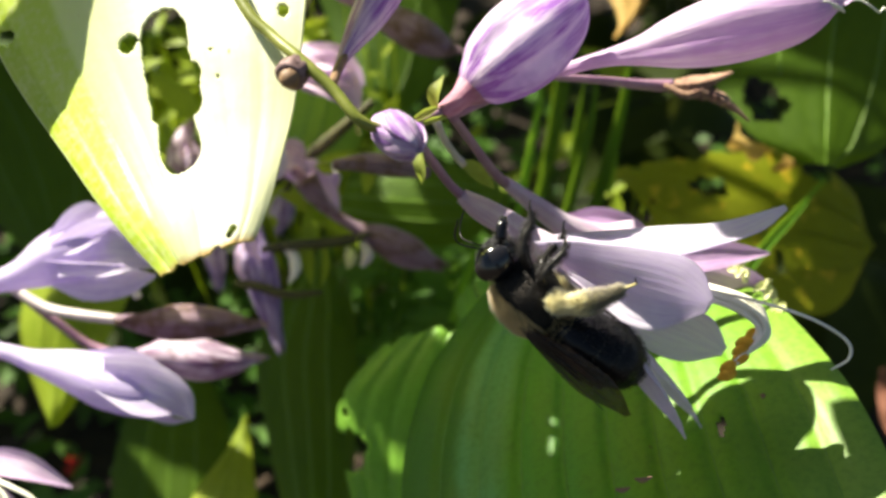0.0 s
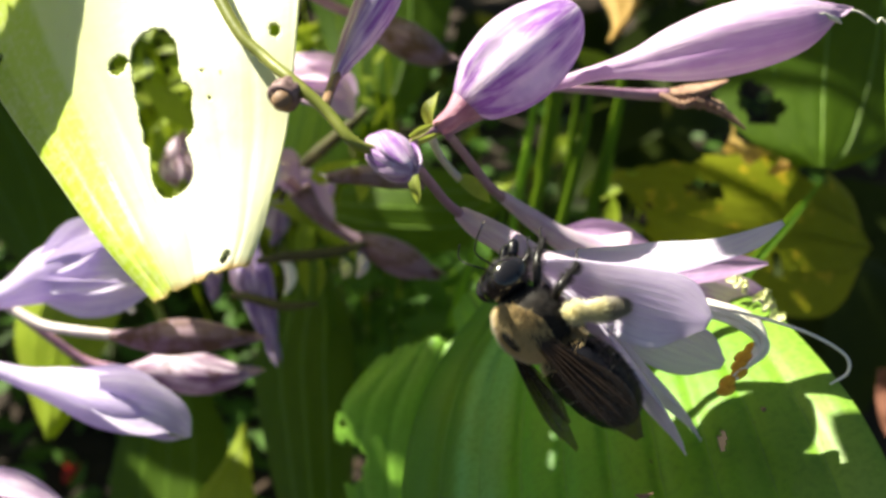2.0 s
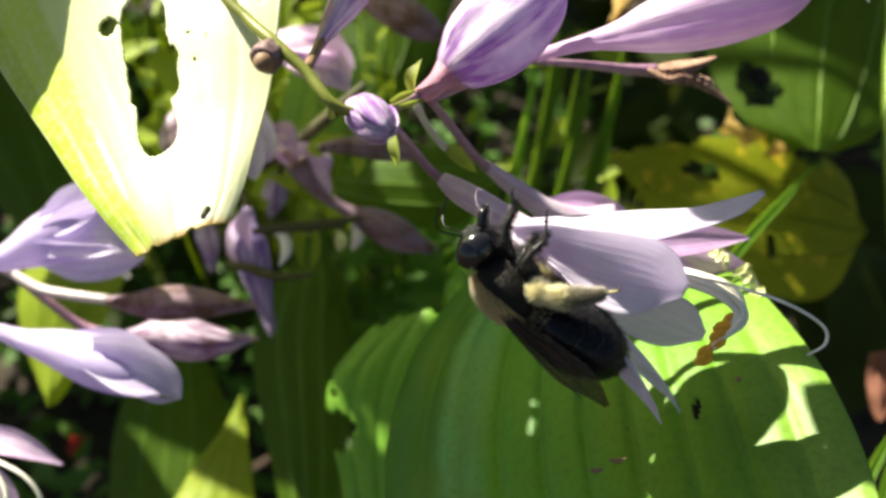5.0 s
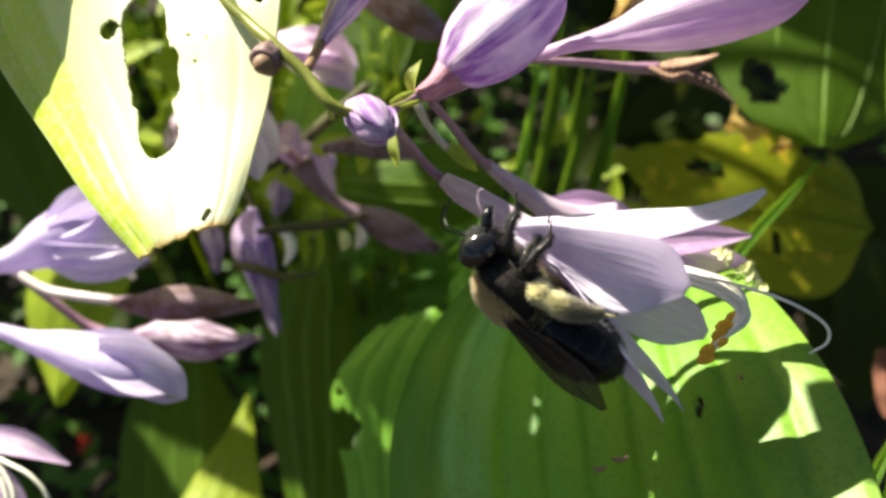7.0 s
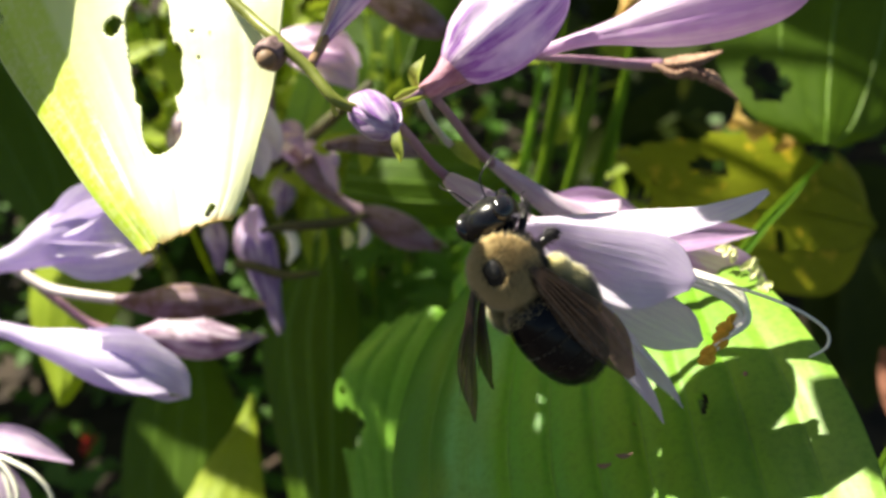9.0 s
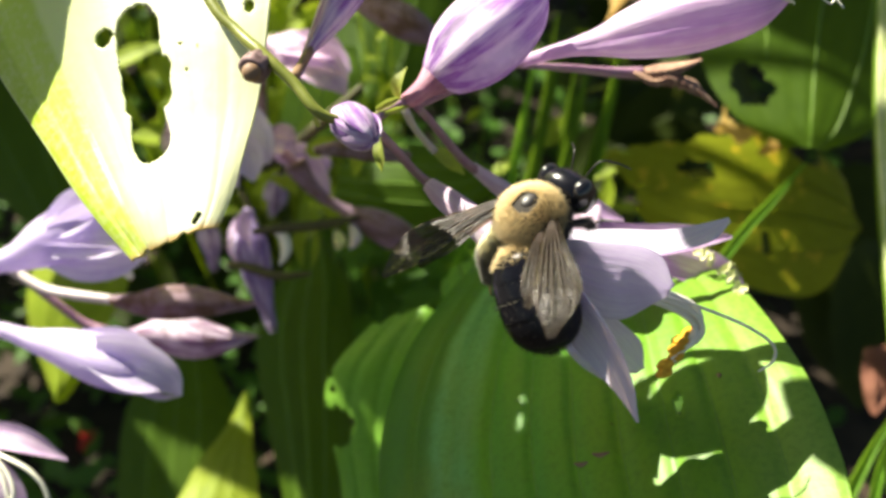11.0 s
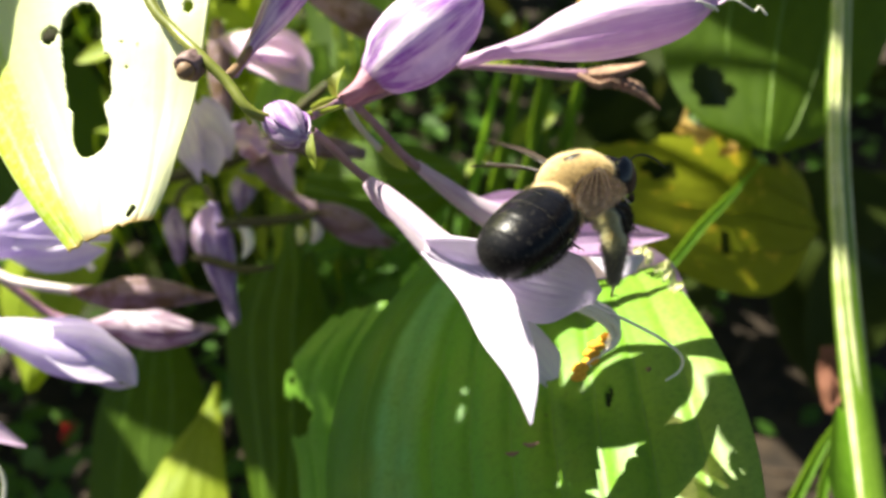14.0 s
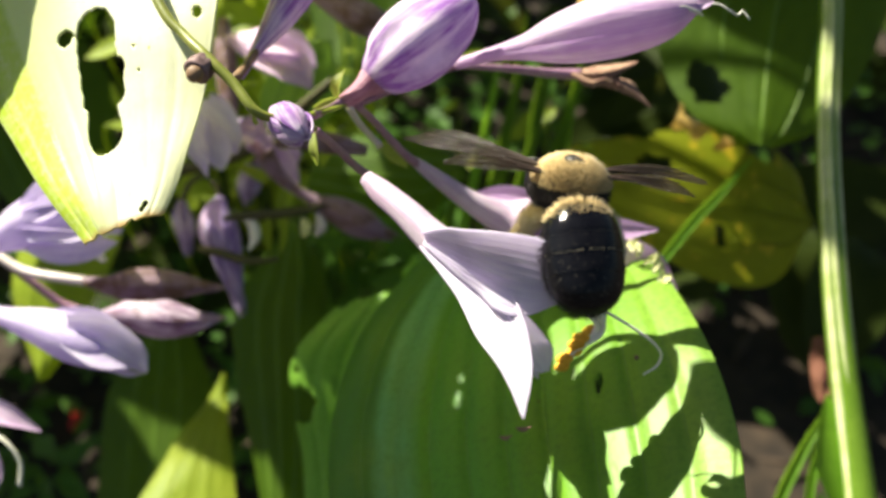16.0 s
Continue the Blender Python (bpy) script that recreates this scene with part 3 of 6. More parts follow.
# ---- main leaf below the flower ----
main_leaf = leaf_thing([(0.0231, 0.1243, 0.2992), (0.0120, 0.1245, 0.2963), (0.0031, 0.1147, 0.2934), (-0.0037, 0.1016, 0.2896), (-0.0063, 0.0844, 0.2839), (-0.0018, 0.0578, 0.2823)],
           [(0.0305, 0.1231, 0.3012), (0.0430, 0.1113, 0.3085), (0.0482, 0.1015, 0.3122), (0.0503, 0.0914, 0.3147), (0.0521, 0.0761, 0.3171), (0.0527, 0.0636, 0.3168), (0.0515, 0.0529, 0.3159)],
           LEAF_BANDED, "broad green hosta leaf with deep parallel veins in dappled sun", TOWARD, 100, 210, 0.0012, 0.0006, 10, 2.0,
           (0.1, 0.2, 0.3, 0.4, 0.5, 0.6, 0.7, 0.8, 0.9), 0.00007, VEIN_LIGHT,
           lambda p: near_segment(p, (0.0370, 0.0860, 0.3038), (0.0365, 0.0852, 0.3028), 0.0007, 0.5, 900) or near_segment(p, (0.0505, 0.1127, 0.3071), (0.0540, 0.1082, 0.3063), 0.0014, 1.2, 400), 0.0003)

# pale curled shreds along the gnawed rim
RIM = ((0.0445, 0.1035, 0.3143), (0.0461, 0.1022, 0.3142), (0.0471, 0.0998, 0.3144), (0.0484, 0.0983, 0.3141), (0.0493, 0.0964, 0.3134))
rnd = random.Random(8)
for q in RIM:
    for k in range(2):
        g = Geo()
        c = Vector(q) + Vector((rnd.uniform(-0.0008, 0.0008), rnd.uniform(-0.0006, 0.0006), 0.0006))
        d = Vector((rnd.uniform(-0.3, 1), rnd.uniform(0.1, 1), rnd.uniform(-0.2, 1))).normalized() * rnd.uniform(0.0008, 0.0016)
        ribbon(g, [c - d, c, c + d * 0.8 + TOWARD * 0.0005, c + d + TOWARD * 0.0011], [0.0003, rnd.uniform(0.0005, 0.0009), 0.0005, 0.0001], (rnd.uniform(-0.6, 0.6), -0.6, 0.7), 10, 4, 0.6)
        part("dry_shred", g, SHRED, main_leaf, "pale dried shred of leaf")

# dark specks on the main leaf
for q, ln in (((0.0253, 0.0703, 0.3080), 0.0011), ((0.0228, 0.0698, 0.3066), 0.0009), ((0.0421, 0.0799, 0.3131), 0.0003)):
    g = Geo()
    c = Vector(q)
    sweep(g, [c - Vector((ln, 0, -ln * 0.2)), c, c + Vector((ln, 0, ln * 0.5))], [0.0001, 0.00035, 0.0001], 8, 6, 3, 0.5)
    single("leaf_speck", g, DRIED, q, "dark dry speck lying on the green leaf", "debris", "specks")

# gnawed leaf behind it
CHEW = [((-0.0186, 0.1164, 0.2567), 0.0042), ((-0.0212, 0.1171, 0.2576), 0.0045), ((-0.0169, 0.1331, 0.2714), 0.0034), ((-0.0029, 0.1427, 0.2740), 0.0065), ((-0.0101, 0.1397, 0.2735), 0.0062), ((-0.0199, 0.1222, 0.2624), 0.0011), ((-0.0230, 0.1285, 0.2704), 0.0036), ((-0.0220, 0.1110, 0.2513), 0.0030), ((-0.0208, 0.1242, 0.2650), 0.0013)]
leaf_thing([(-0.0078, 0.1408, 0.2716), (-0.0112, 0.1349, 0.2706), (-0.0199, 0.1249, 0.2659), (-0.0214, 0.1186, 0.2594), (-0.0181, 0.1081, 0.2493), (-0.0156, 0.0899, 0.2390)],
           [(0.0120, 0.1514, 0.2755), (0.0177, 0.1408, 0.2716), (0.0183, 0.1263, 0.2627), (0.0155, 0.1081, 0.2493), (0.0126, 0.0899, 0.2390), (0.0102, 0.0813, 0.2344)],
           LEAF_MID, "green hosta leaf with a gnawed ragged edge", TOWARD, 80, 80, 0.003, 0.0005, 7, 5.0, (0.143, 0.286, 0.429, 0.571, 0.714, 0.857), 0.0003, VEIN_GREEN,
           lambda p: any(near_segment(p, a, a, r, 0.5, 260) for a, r in CHEW), 0.0003)


# ---- the background foliage: larger single leaves ----
def back_leaf(left, right, mat, label, bites=(), bulge=0.004, face=TOWARD, seed=1.0, rough=0.5):
    gone = (lambda p: any(near_segment(p, a, b, r, rough, 220) for a, b, r in bites)) if bites else None
    return leaf_thing(left, right, mat, label, face, 46, 56, bulge, 0.00014, 5, seed, (0.286, 0.5, 0.714), 0.0003, VEIN_GREEN if mat in (LEAF_MAIN, LEAF_SHADED, GRASS, COVER) else mat, gone)


back_leaf([(0.1122, 0.1854, 0.2572), (0.1078, 0.1941, 0.2684), (0.0913, 0.1986, 0.2774), (0.0685, 0.1967, 0.2782), (0.0491, 0.1941, 0.2764), (0.0438, 0.1914, 0.2747)],
          [(0.1122, 0.1845, 0.2561), (0.1052, 0.1732, 0.2481), (0.0933, 0.1675, 0.2473), (0.0738, 0.1696, 0.2532), (0.0557, 0.1791, 0.2621), (0.0446, 0.1901, 0.2729)],
          LEAF_YELLOW, "yellow-green hosta leaf with gnawed holes and ragged edge",
          [((0.0658, 0.1911, 0.2710), (0.0707, 0.1915, 0.2715), 0.0028), ((0.0491, 0.1945, 0.2770), (0.0579, 0.1960, 0.2790), 0.003), ((0.0652, 0.1960, 0.2790), (0.0667, 0.1966, 0.2796), 0.004), ((0.0846, 0.1773, 0.2598), (0.0849, 0.1746, 0.2564), 0.002), ((0.0446, 0.1880, 0.2705), (0.0500, 0.1850, 0.2670), 0.0045), ((0.0570, 0.1975, 0.2800), (0.0600, 0.1972, 0.2798), 0.0022), ((0.0760, 0.1990, 0.2800), (0.0780, 0.1985, 0.2796), 0.003), ((0.0930, 0.1985, 0.2770), (0.0990, 0.1960, 0.2720), 0.003)], seed=3.0, rough=0.8)
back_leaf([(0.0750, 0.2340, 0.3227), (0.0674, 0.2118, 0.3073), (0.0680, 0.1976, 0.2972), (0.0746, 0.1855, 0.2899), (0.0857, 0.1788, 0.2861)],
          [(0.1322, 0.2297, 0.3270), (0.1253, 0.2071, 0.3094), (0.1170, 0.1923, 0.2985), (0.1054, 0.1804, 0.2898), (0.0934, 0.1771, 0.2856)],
          LEAF_SHADED, "hosta leaf with one hole, shade put into its dark green",
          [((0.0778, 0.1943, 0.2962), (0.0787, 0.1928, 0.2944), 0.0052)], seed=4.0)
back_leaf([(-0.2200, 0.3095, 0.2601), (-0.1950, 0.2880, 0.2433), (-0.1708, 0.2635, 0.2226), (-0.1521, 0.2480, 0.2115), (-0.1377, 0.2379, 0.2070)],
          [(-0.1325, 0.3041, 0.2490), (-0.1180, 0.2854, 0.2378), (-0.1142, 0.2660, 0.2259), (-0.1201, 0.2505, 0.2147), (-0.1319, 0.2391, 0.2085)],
          LEAF_SHADED, "green hosta leaf behind the lilac flowers", seed=6.0)
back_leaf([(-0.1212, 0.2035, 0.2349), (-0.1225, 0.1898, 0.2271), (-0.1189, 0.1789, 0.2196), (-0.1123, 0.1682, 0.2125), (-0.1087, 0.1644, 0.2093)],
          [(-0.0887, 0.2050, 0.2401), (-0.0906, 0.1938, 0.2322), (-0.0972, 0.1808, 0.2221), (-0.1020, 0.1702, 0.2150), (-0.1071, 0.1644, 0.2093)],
          LEAF_LIT, "yellow-green leaf behind the faded bud, sunlight put into its colour", seed=7.0)
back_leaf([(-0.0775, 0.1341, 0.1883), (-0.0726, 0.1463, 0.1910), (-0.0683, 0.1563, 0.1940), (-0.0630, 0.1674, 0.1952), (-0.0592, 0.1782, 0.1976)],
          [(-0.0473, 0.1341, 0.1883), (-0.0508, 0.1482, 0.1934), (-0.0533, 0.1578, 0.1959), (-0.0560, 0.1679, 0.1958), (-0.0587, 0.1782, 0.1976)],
          LEAF_LIT, "narrow pointed leaf, sunlight put into its yellow-green", seed=8.0, bulge=0.002)
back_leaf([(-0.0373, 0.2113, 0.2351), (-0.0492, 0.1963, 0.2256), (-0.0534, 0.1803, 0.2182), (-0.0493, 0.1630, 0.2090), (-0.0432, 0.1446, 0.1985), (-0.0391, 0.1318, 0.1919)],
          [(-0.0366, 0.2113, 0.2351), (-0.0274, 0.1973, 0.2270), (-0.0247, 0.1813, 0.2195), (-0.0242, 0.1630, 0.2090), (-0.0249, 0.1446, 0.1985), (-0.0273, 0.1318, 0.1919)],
          LEAF_SHADED, "hosta leaf with deep shade put into its dark green", seed=9.0)
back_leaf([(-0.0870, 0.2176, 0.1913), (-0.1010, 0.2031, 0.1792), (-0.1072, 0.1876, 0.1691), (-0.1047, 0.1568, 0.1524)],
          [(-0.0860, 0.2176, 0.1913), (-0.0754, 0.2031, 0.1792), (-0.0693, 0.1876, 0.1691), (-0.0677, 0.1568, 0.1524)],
          LEAF_SHADED, "shaded green hosta leaf low in the bed", seed=10.0)
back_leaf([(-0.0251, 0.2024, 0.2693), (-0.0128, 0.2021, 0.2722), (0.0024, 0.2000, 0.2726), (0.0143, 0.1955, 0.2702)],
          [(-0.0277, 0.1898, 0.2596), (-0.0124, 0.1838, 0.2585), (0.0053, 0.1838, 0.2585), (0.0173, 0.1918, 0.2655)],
          LEAF_SHADED, "leaf behind the faded flowers, shade put into its dark green", seed=11.0)
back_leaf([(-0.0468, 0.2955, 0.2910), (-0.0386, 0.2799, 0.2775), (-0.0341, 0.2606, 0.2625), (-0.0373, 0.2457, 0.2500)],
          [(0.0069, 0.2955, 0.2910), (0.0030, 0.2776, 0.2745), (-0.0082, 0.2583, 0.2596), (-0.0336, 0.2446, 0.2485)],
          LEAF_SHADED, "shaded leaf behind the flower buds", seed=12.0)
back_leaf([(-0.0390, 0.2286, 0.2865), (-0.0434, 0.2189, 0.2774), (-0.0446, 0.2114, 0.2710), (-0.0411, 0.2039, 0.2646)],
          [(-0.0230, 0.2295, 0.2877), (-0.0212, 0.2189, 0.2774), (-0.0258, 0.2094, 0.2685), (-0.0396, 0.2034, 0.2640)],
          LEAF_MAIN, "green leaf in half shade behind the stalk", seed=13.0)
back_leaf([(0.0732, 0.1947, 0.2886), (0.0788, 0.1916, 0.2879), (0.0841, 0.1886, 0.2857), (0.0858, 0.1847, 0.2824)],
          [(0.0710, 0.1907, 0.2835), (0.0767, 0.1869, 0.2818), (0.0820, 0.1843, 0.2802), (0.0851, 0.1839, 0.2813)],
          LEAF_DRY, "withered ochre leaf edge catching the sun",
          [((0.0759, 0.1927, 0.2876), (0.0771, 0.1920, 0.2867), 0.0028), ((0.0795, 0.1854, 0.2816), (0.0803, 0.1861, 0.2825), 0.0026), ((0.0732, 0.1892, 0.2815), (0.0746, 0.1886, 0.2809), 0.002), ((0.0831, 0.1880, 0.2849), (0.0839, 0.1883, 0.2853), 0.002)], seed=15.0, bulge=0.004, rough=0.8)
back_leaf([(0.0425, 0.2561, 0.3055), (0.0484, 0.2461, 0.2992), (0.0501, 0.2383, 0.2957), (0.0481, 0.2335, 0.2928)],
          [(0.0608, 0.2561, 0.3055), (0.0598, 0.2471, 0.3005), (0.0541, 0.2383, 0.2957), (0.0489, 0.2335, 0.2928)],
          LEAF_DRY, "withered yellow leaf behind the flower bud", seed=16.0, bulge=0.002)

# small weeds in the dark gap between the leaves
geo = Geo()
rnd = random.Random(33)
GAP_A, GAP_B, GAP_C = Vector((-0.0386, 0.2139, 0.2353)), Vector((0.0131, 0.2150, 0.2366)), Vector((-0.0230, 0.1774, 0.2210))
for i in range(170):
    c = GAP_A + (GAP_B - GAP_A) * rnd.random() + (GAP_C - GAP_A) * rnd.random() - TOWARD * rnd.uniform(-0.02, 0.07)
    w, ln = rnd.uniform(0, 6.28), rnd.uniform(0.003, 0.008)
    d = Vector((math.cos(w), math.sin(w) * 0.6, math.sin(w) * 0.6 + rnd.uniform(-0.3, 0.3))) * ln
    ribbon(geo, [c - d, c, c + d * 0.7, c + d], [0.0003, 0.45 * ln, 0.3 * ln, 0.0002], (rnd.uniform(-0.8, 0.8), rnd.uniform(-0.8, 0.1), rnd.uniform(0.2, 1)), 7, 4, 0.3)
    sweep(geo, [c - d, c - d * 1.5 - Vector((0, 0, 0.01)), c - d - Vector((0, 0, 0.05))], [0.0002, 0.0003, 0.0004], 6, 4)
single("weeds", geo, COVER, tuple(GAP_A), "tangle of small-leaved weeds in deep shade", "weeds", kind="stuff")

# taller undergrowth behind the flowers, thin leaves coloured as if sunlit
geo = Geo()
rnd = random.Random(58)
TOP_A, TOP_B, TOP_C = Vector((-0.1011, 0.2581, 0.3048)), Vector((0.0629, 0.2581, 0.3048)), Vector((-0.1011, 0.2066, 0.2388))
for i in range(380):
    u, v = rnd.random(), rnd.random()
    if i % 3 == 0:
        u, v = rnd.uniform(0.02, 0.28), rnd.uniform(0.1, 0.75)
    if u > 0.5 and rnd.random() < 0.9:
        continue
    if i >= 230:        # finer sprigs behind the front scape
        u, v = rnd.uniform(0.2, 0.52), rnd.uniform(0.15, 0.8)
    c = TOP_A + (TOP_B - TOP_A) * u + (TOP_C - TOP_A) * v - TOWARD * rnd.uniform(-0.012, 0.06)
    w, ln = rnd.uniform(0, 6.28), rnd.uniform(0.004, 0.011) * (0.5 if i >= 230 else 1)
    d = Vector((math.cos(w), math.sin(w) * 0.6, math.sin(w) * 0.6 + rnd.uniform(-0.4, 0.2))) * ln
    ribbon(geo, [c - d, c - d * 0.1, c + d * 0.6, c + d], [0.0003, 0.42 * ln, 0.3 * ln, 0.0002], (rnd.uniform(-0.9, 0.3), rnd.uniform(-0.7, 0.1), rnd.uniform(0.3, 1)), 8, 4, 0.3, 0.0001, 4)
    sweep(geo, [c - d, c - d * 1.3 - Vector((0, -0.004, 0.012)), c - d - Vector((0, -0.012, 0.05))], [0.00025, 0.0003, 0.0004], 6, 4)
single("undergrowth", geo, LEAF_LIT, tuple(TOP_A), "thin undergrowth leaves, broken sunlight put into their yellow-green", "undergrowth", kind="stuff")

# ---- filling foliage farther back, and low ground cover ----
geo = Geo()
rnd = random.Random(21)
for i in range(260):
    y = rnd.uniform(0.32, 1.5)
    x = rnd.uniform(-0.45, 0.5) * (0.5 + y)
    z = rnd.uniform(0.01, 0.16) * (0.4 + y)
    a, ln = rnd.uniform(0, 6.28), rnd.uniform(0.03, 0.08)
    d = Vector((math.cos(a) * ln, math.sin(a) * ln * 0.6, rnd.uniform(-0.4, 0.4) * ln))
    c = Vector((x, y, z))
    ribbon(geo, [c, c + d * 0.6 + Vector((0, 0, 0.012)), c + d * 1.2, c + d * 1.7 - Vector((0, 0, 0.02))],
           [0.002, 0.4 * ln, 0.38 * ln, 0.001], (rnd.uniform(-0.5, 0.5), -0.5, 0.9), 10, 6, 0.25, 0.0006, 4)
# the darkness of this foliage is in its colour
single("foliage", geo, LEAF_DEEP_SHADED, (0, 0, 0), "dense green foliage filling the garden bed, deep shade in its colour", "foliage", kind="stuff")
geo = Geo()
for i in range(2600):
    y = rnd.uniform(0.12, 0.75)
    x = rnd.uniform(-0.42, 0.12) if i % 3 else rnd.uniform(-0.42, 0.5)
    z = rnd.uniform(0.005, 0.07)
    a, ln = rnd.uniform(0, 6.28), rnd.uniform(0.004, 0.011)
    d = Vector((math.cos(a) * ln, math.sin(a) * ln, rnd.uniform(-0.3, 0.5) * ln))
    c = Vector((x, y, z))
    ribbon(geo, [c - d, c, c + d], [0.0006, 0.55 * ln, 0.0004], (rnd.uniform(-0.6, 0.6), rnd.uniform(-0.6, 0.2), 0.9), 5, 2, 0.2)
single("ground_cover", geo, COVER, (0, 0, 0), "low small-leaved green ground cover", "ground cover", kind="stuff")

for px in ((-0.1996, 0.3082, 0.0149), (-0.2020, 0.3057, 0.0084)):
    g = Geo()
    ellipsoid(g, px, (0.0036, 0.0036, 0.0042), 8, 12)
    single("red_berry", g, BERRY, px, "small bright red berry among ground cover", "berry", "berries")

back_leaf([(0.1114, 0.1595, 0.2371), (0.1104, 0.1553, 0.2333), (0.1105, 0.1511, 0.2295), (0.1120, 0.1469, 0.2258)],
          [(0.1178, 0.1604, 0.2382), (0.1201, 0.1553, 0.2333), (0.1182, 0.1502, 0.2284), (0.1127, 0.1467, 0.2256)],
          DEAD, "curled reddish-brown dead leaf", seed=18.0, bulge=0.002)


# ---- unseen overhanging shrub, added to shade the bed behind the flowers ----
CROWN = Vector((0, 0.1, 0.3)) + SUN_DIR * 0.26
shrub = thing("shrub", (-0.62, 0.75, 0.0), "unseen leafy shrub added to shade the bed", "shrub")
geo, twigs = Geo(), Geo()
rnd = random.Random(77)
boughs = []
for k in range(9):
    tip = CROWN + SIDE_A * (0.10 + 0.085 * k) + SIDE_B * (-0.14 + 0.03 * (k % 3)) + SUN_DIR * 0.02
    mid = CROWN + SIDE_A * (0.14 + 0.085 * k) + SIDE_B * 0.30 + SUN_DIR * 0.07
    sweep(twigs, [(-0.62, 0.75, 0.25), mid, tip.lerp(mid, 0.4) + SUN_DIR * 0.02, tip], [0.008, 0.004, 0.0025, 0.001], 18, 6)
sweep(twigs, [(-0.62, 0.75, -0.05), (-0.63, 0.75, 0.1), (-0.62, 0.75, 0.25)], [0.012, 0.010, 0.008], 8, 8)
# openings in the crown, set so that chosen spots stay sunlit
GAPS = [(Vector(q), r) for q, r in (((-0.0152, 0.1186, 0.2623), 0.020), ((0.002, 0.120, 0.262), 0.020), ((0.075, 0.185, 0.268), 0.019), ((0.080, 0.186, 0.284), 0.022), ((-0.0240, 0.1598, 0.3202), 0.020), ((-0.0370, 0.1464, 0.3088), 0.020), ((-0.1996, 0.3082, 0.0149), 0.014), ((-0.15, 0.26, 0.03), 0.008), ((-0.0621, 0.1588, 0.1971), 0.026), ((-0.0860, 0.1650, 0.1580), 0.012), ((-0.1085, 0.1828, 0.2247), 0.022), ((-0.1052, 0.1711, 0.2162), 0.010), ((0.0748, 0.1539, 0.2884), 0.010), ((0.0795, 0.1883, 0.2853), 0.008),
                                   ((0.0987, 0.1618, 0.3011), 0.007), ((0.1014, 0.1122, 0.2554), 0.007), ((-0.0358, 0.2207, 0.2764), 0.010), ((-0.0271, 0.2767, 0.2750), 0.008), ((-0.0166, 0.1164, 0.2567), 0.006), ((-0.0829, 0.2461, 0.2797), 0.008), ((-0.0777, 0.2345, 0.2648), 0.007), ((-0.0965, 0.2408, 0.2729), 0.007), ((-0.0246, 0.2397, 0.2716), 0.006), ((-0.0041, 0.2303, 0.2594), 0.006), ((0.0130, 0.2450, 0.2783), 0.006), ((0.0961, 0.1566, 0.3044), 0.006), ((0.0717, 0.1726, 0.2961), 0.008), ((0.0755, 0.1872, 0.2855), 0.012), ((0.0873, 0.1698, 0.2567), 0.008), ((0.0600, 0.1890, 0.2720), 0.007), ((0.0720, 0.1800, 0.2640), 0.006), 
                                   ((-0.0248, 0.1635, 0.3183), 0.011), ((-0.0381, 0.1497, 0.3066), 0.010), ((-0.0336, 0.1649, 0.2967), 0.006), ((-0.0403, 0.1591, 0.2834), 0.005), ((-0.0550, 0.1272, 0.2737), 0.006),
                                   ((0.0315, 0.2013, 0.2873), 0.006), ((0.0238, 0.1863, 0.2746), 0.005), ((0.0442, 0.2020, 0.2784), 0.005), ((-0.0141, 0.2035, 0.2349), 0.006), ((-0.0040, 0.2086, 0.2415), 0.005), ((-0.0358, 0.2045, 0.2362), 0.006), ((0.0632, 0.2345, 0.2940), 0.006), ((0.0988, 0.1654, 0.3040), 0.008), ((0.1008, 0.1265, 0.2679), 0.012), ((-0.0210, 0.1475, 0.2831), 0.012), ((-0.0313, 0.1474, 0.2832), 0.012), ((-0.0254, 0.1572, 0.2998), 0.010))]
# spots kept dark by an extra leaf added in the crown
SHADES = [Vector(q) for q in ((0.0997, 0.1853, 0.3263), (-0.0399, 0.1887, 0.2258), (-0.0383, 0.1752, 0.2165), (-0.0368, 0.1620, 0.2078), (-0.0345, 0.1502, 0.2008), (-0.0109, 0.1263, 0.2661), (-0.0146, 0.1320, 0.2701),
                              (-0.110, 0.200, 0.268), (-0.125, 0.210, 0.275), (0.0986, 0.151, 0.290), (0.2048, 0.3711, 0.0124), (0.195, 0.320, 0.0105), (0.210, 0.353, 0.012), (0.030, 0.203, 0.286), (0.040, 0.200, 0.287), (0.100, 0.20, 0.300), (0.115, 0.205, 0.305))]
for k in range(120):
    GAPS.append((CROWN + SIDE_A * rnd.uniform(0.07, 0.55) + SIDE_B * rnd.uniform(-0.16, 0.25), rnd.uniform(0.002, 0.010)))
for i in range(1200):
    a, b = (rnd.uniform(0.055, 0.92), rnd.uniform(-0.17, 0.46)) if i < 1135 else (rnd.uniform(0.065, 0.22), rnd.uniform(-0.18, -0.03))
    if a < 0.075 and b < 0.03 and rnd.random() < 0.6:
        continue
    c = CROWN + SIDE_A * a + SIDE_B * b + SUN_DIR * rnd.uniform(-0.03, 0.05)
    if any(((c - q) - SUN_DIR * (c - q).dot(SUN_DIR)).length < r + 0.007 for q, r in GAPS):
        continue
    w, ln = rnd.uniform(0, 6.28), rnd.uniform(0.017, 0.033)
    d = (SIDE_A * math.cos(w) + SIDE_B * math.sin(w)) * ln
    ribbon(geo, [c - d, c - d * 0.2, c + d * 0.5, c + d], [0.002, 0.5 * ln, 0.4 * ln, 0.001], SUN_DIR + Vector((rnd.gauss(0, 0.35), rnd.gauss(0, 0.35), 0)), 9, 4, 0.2)
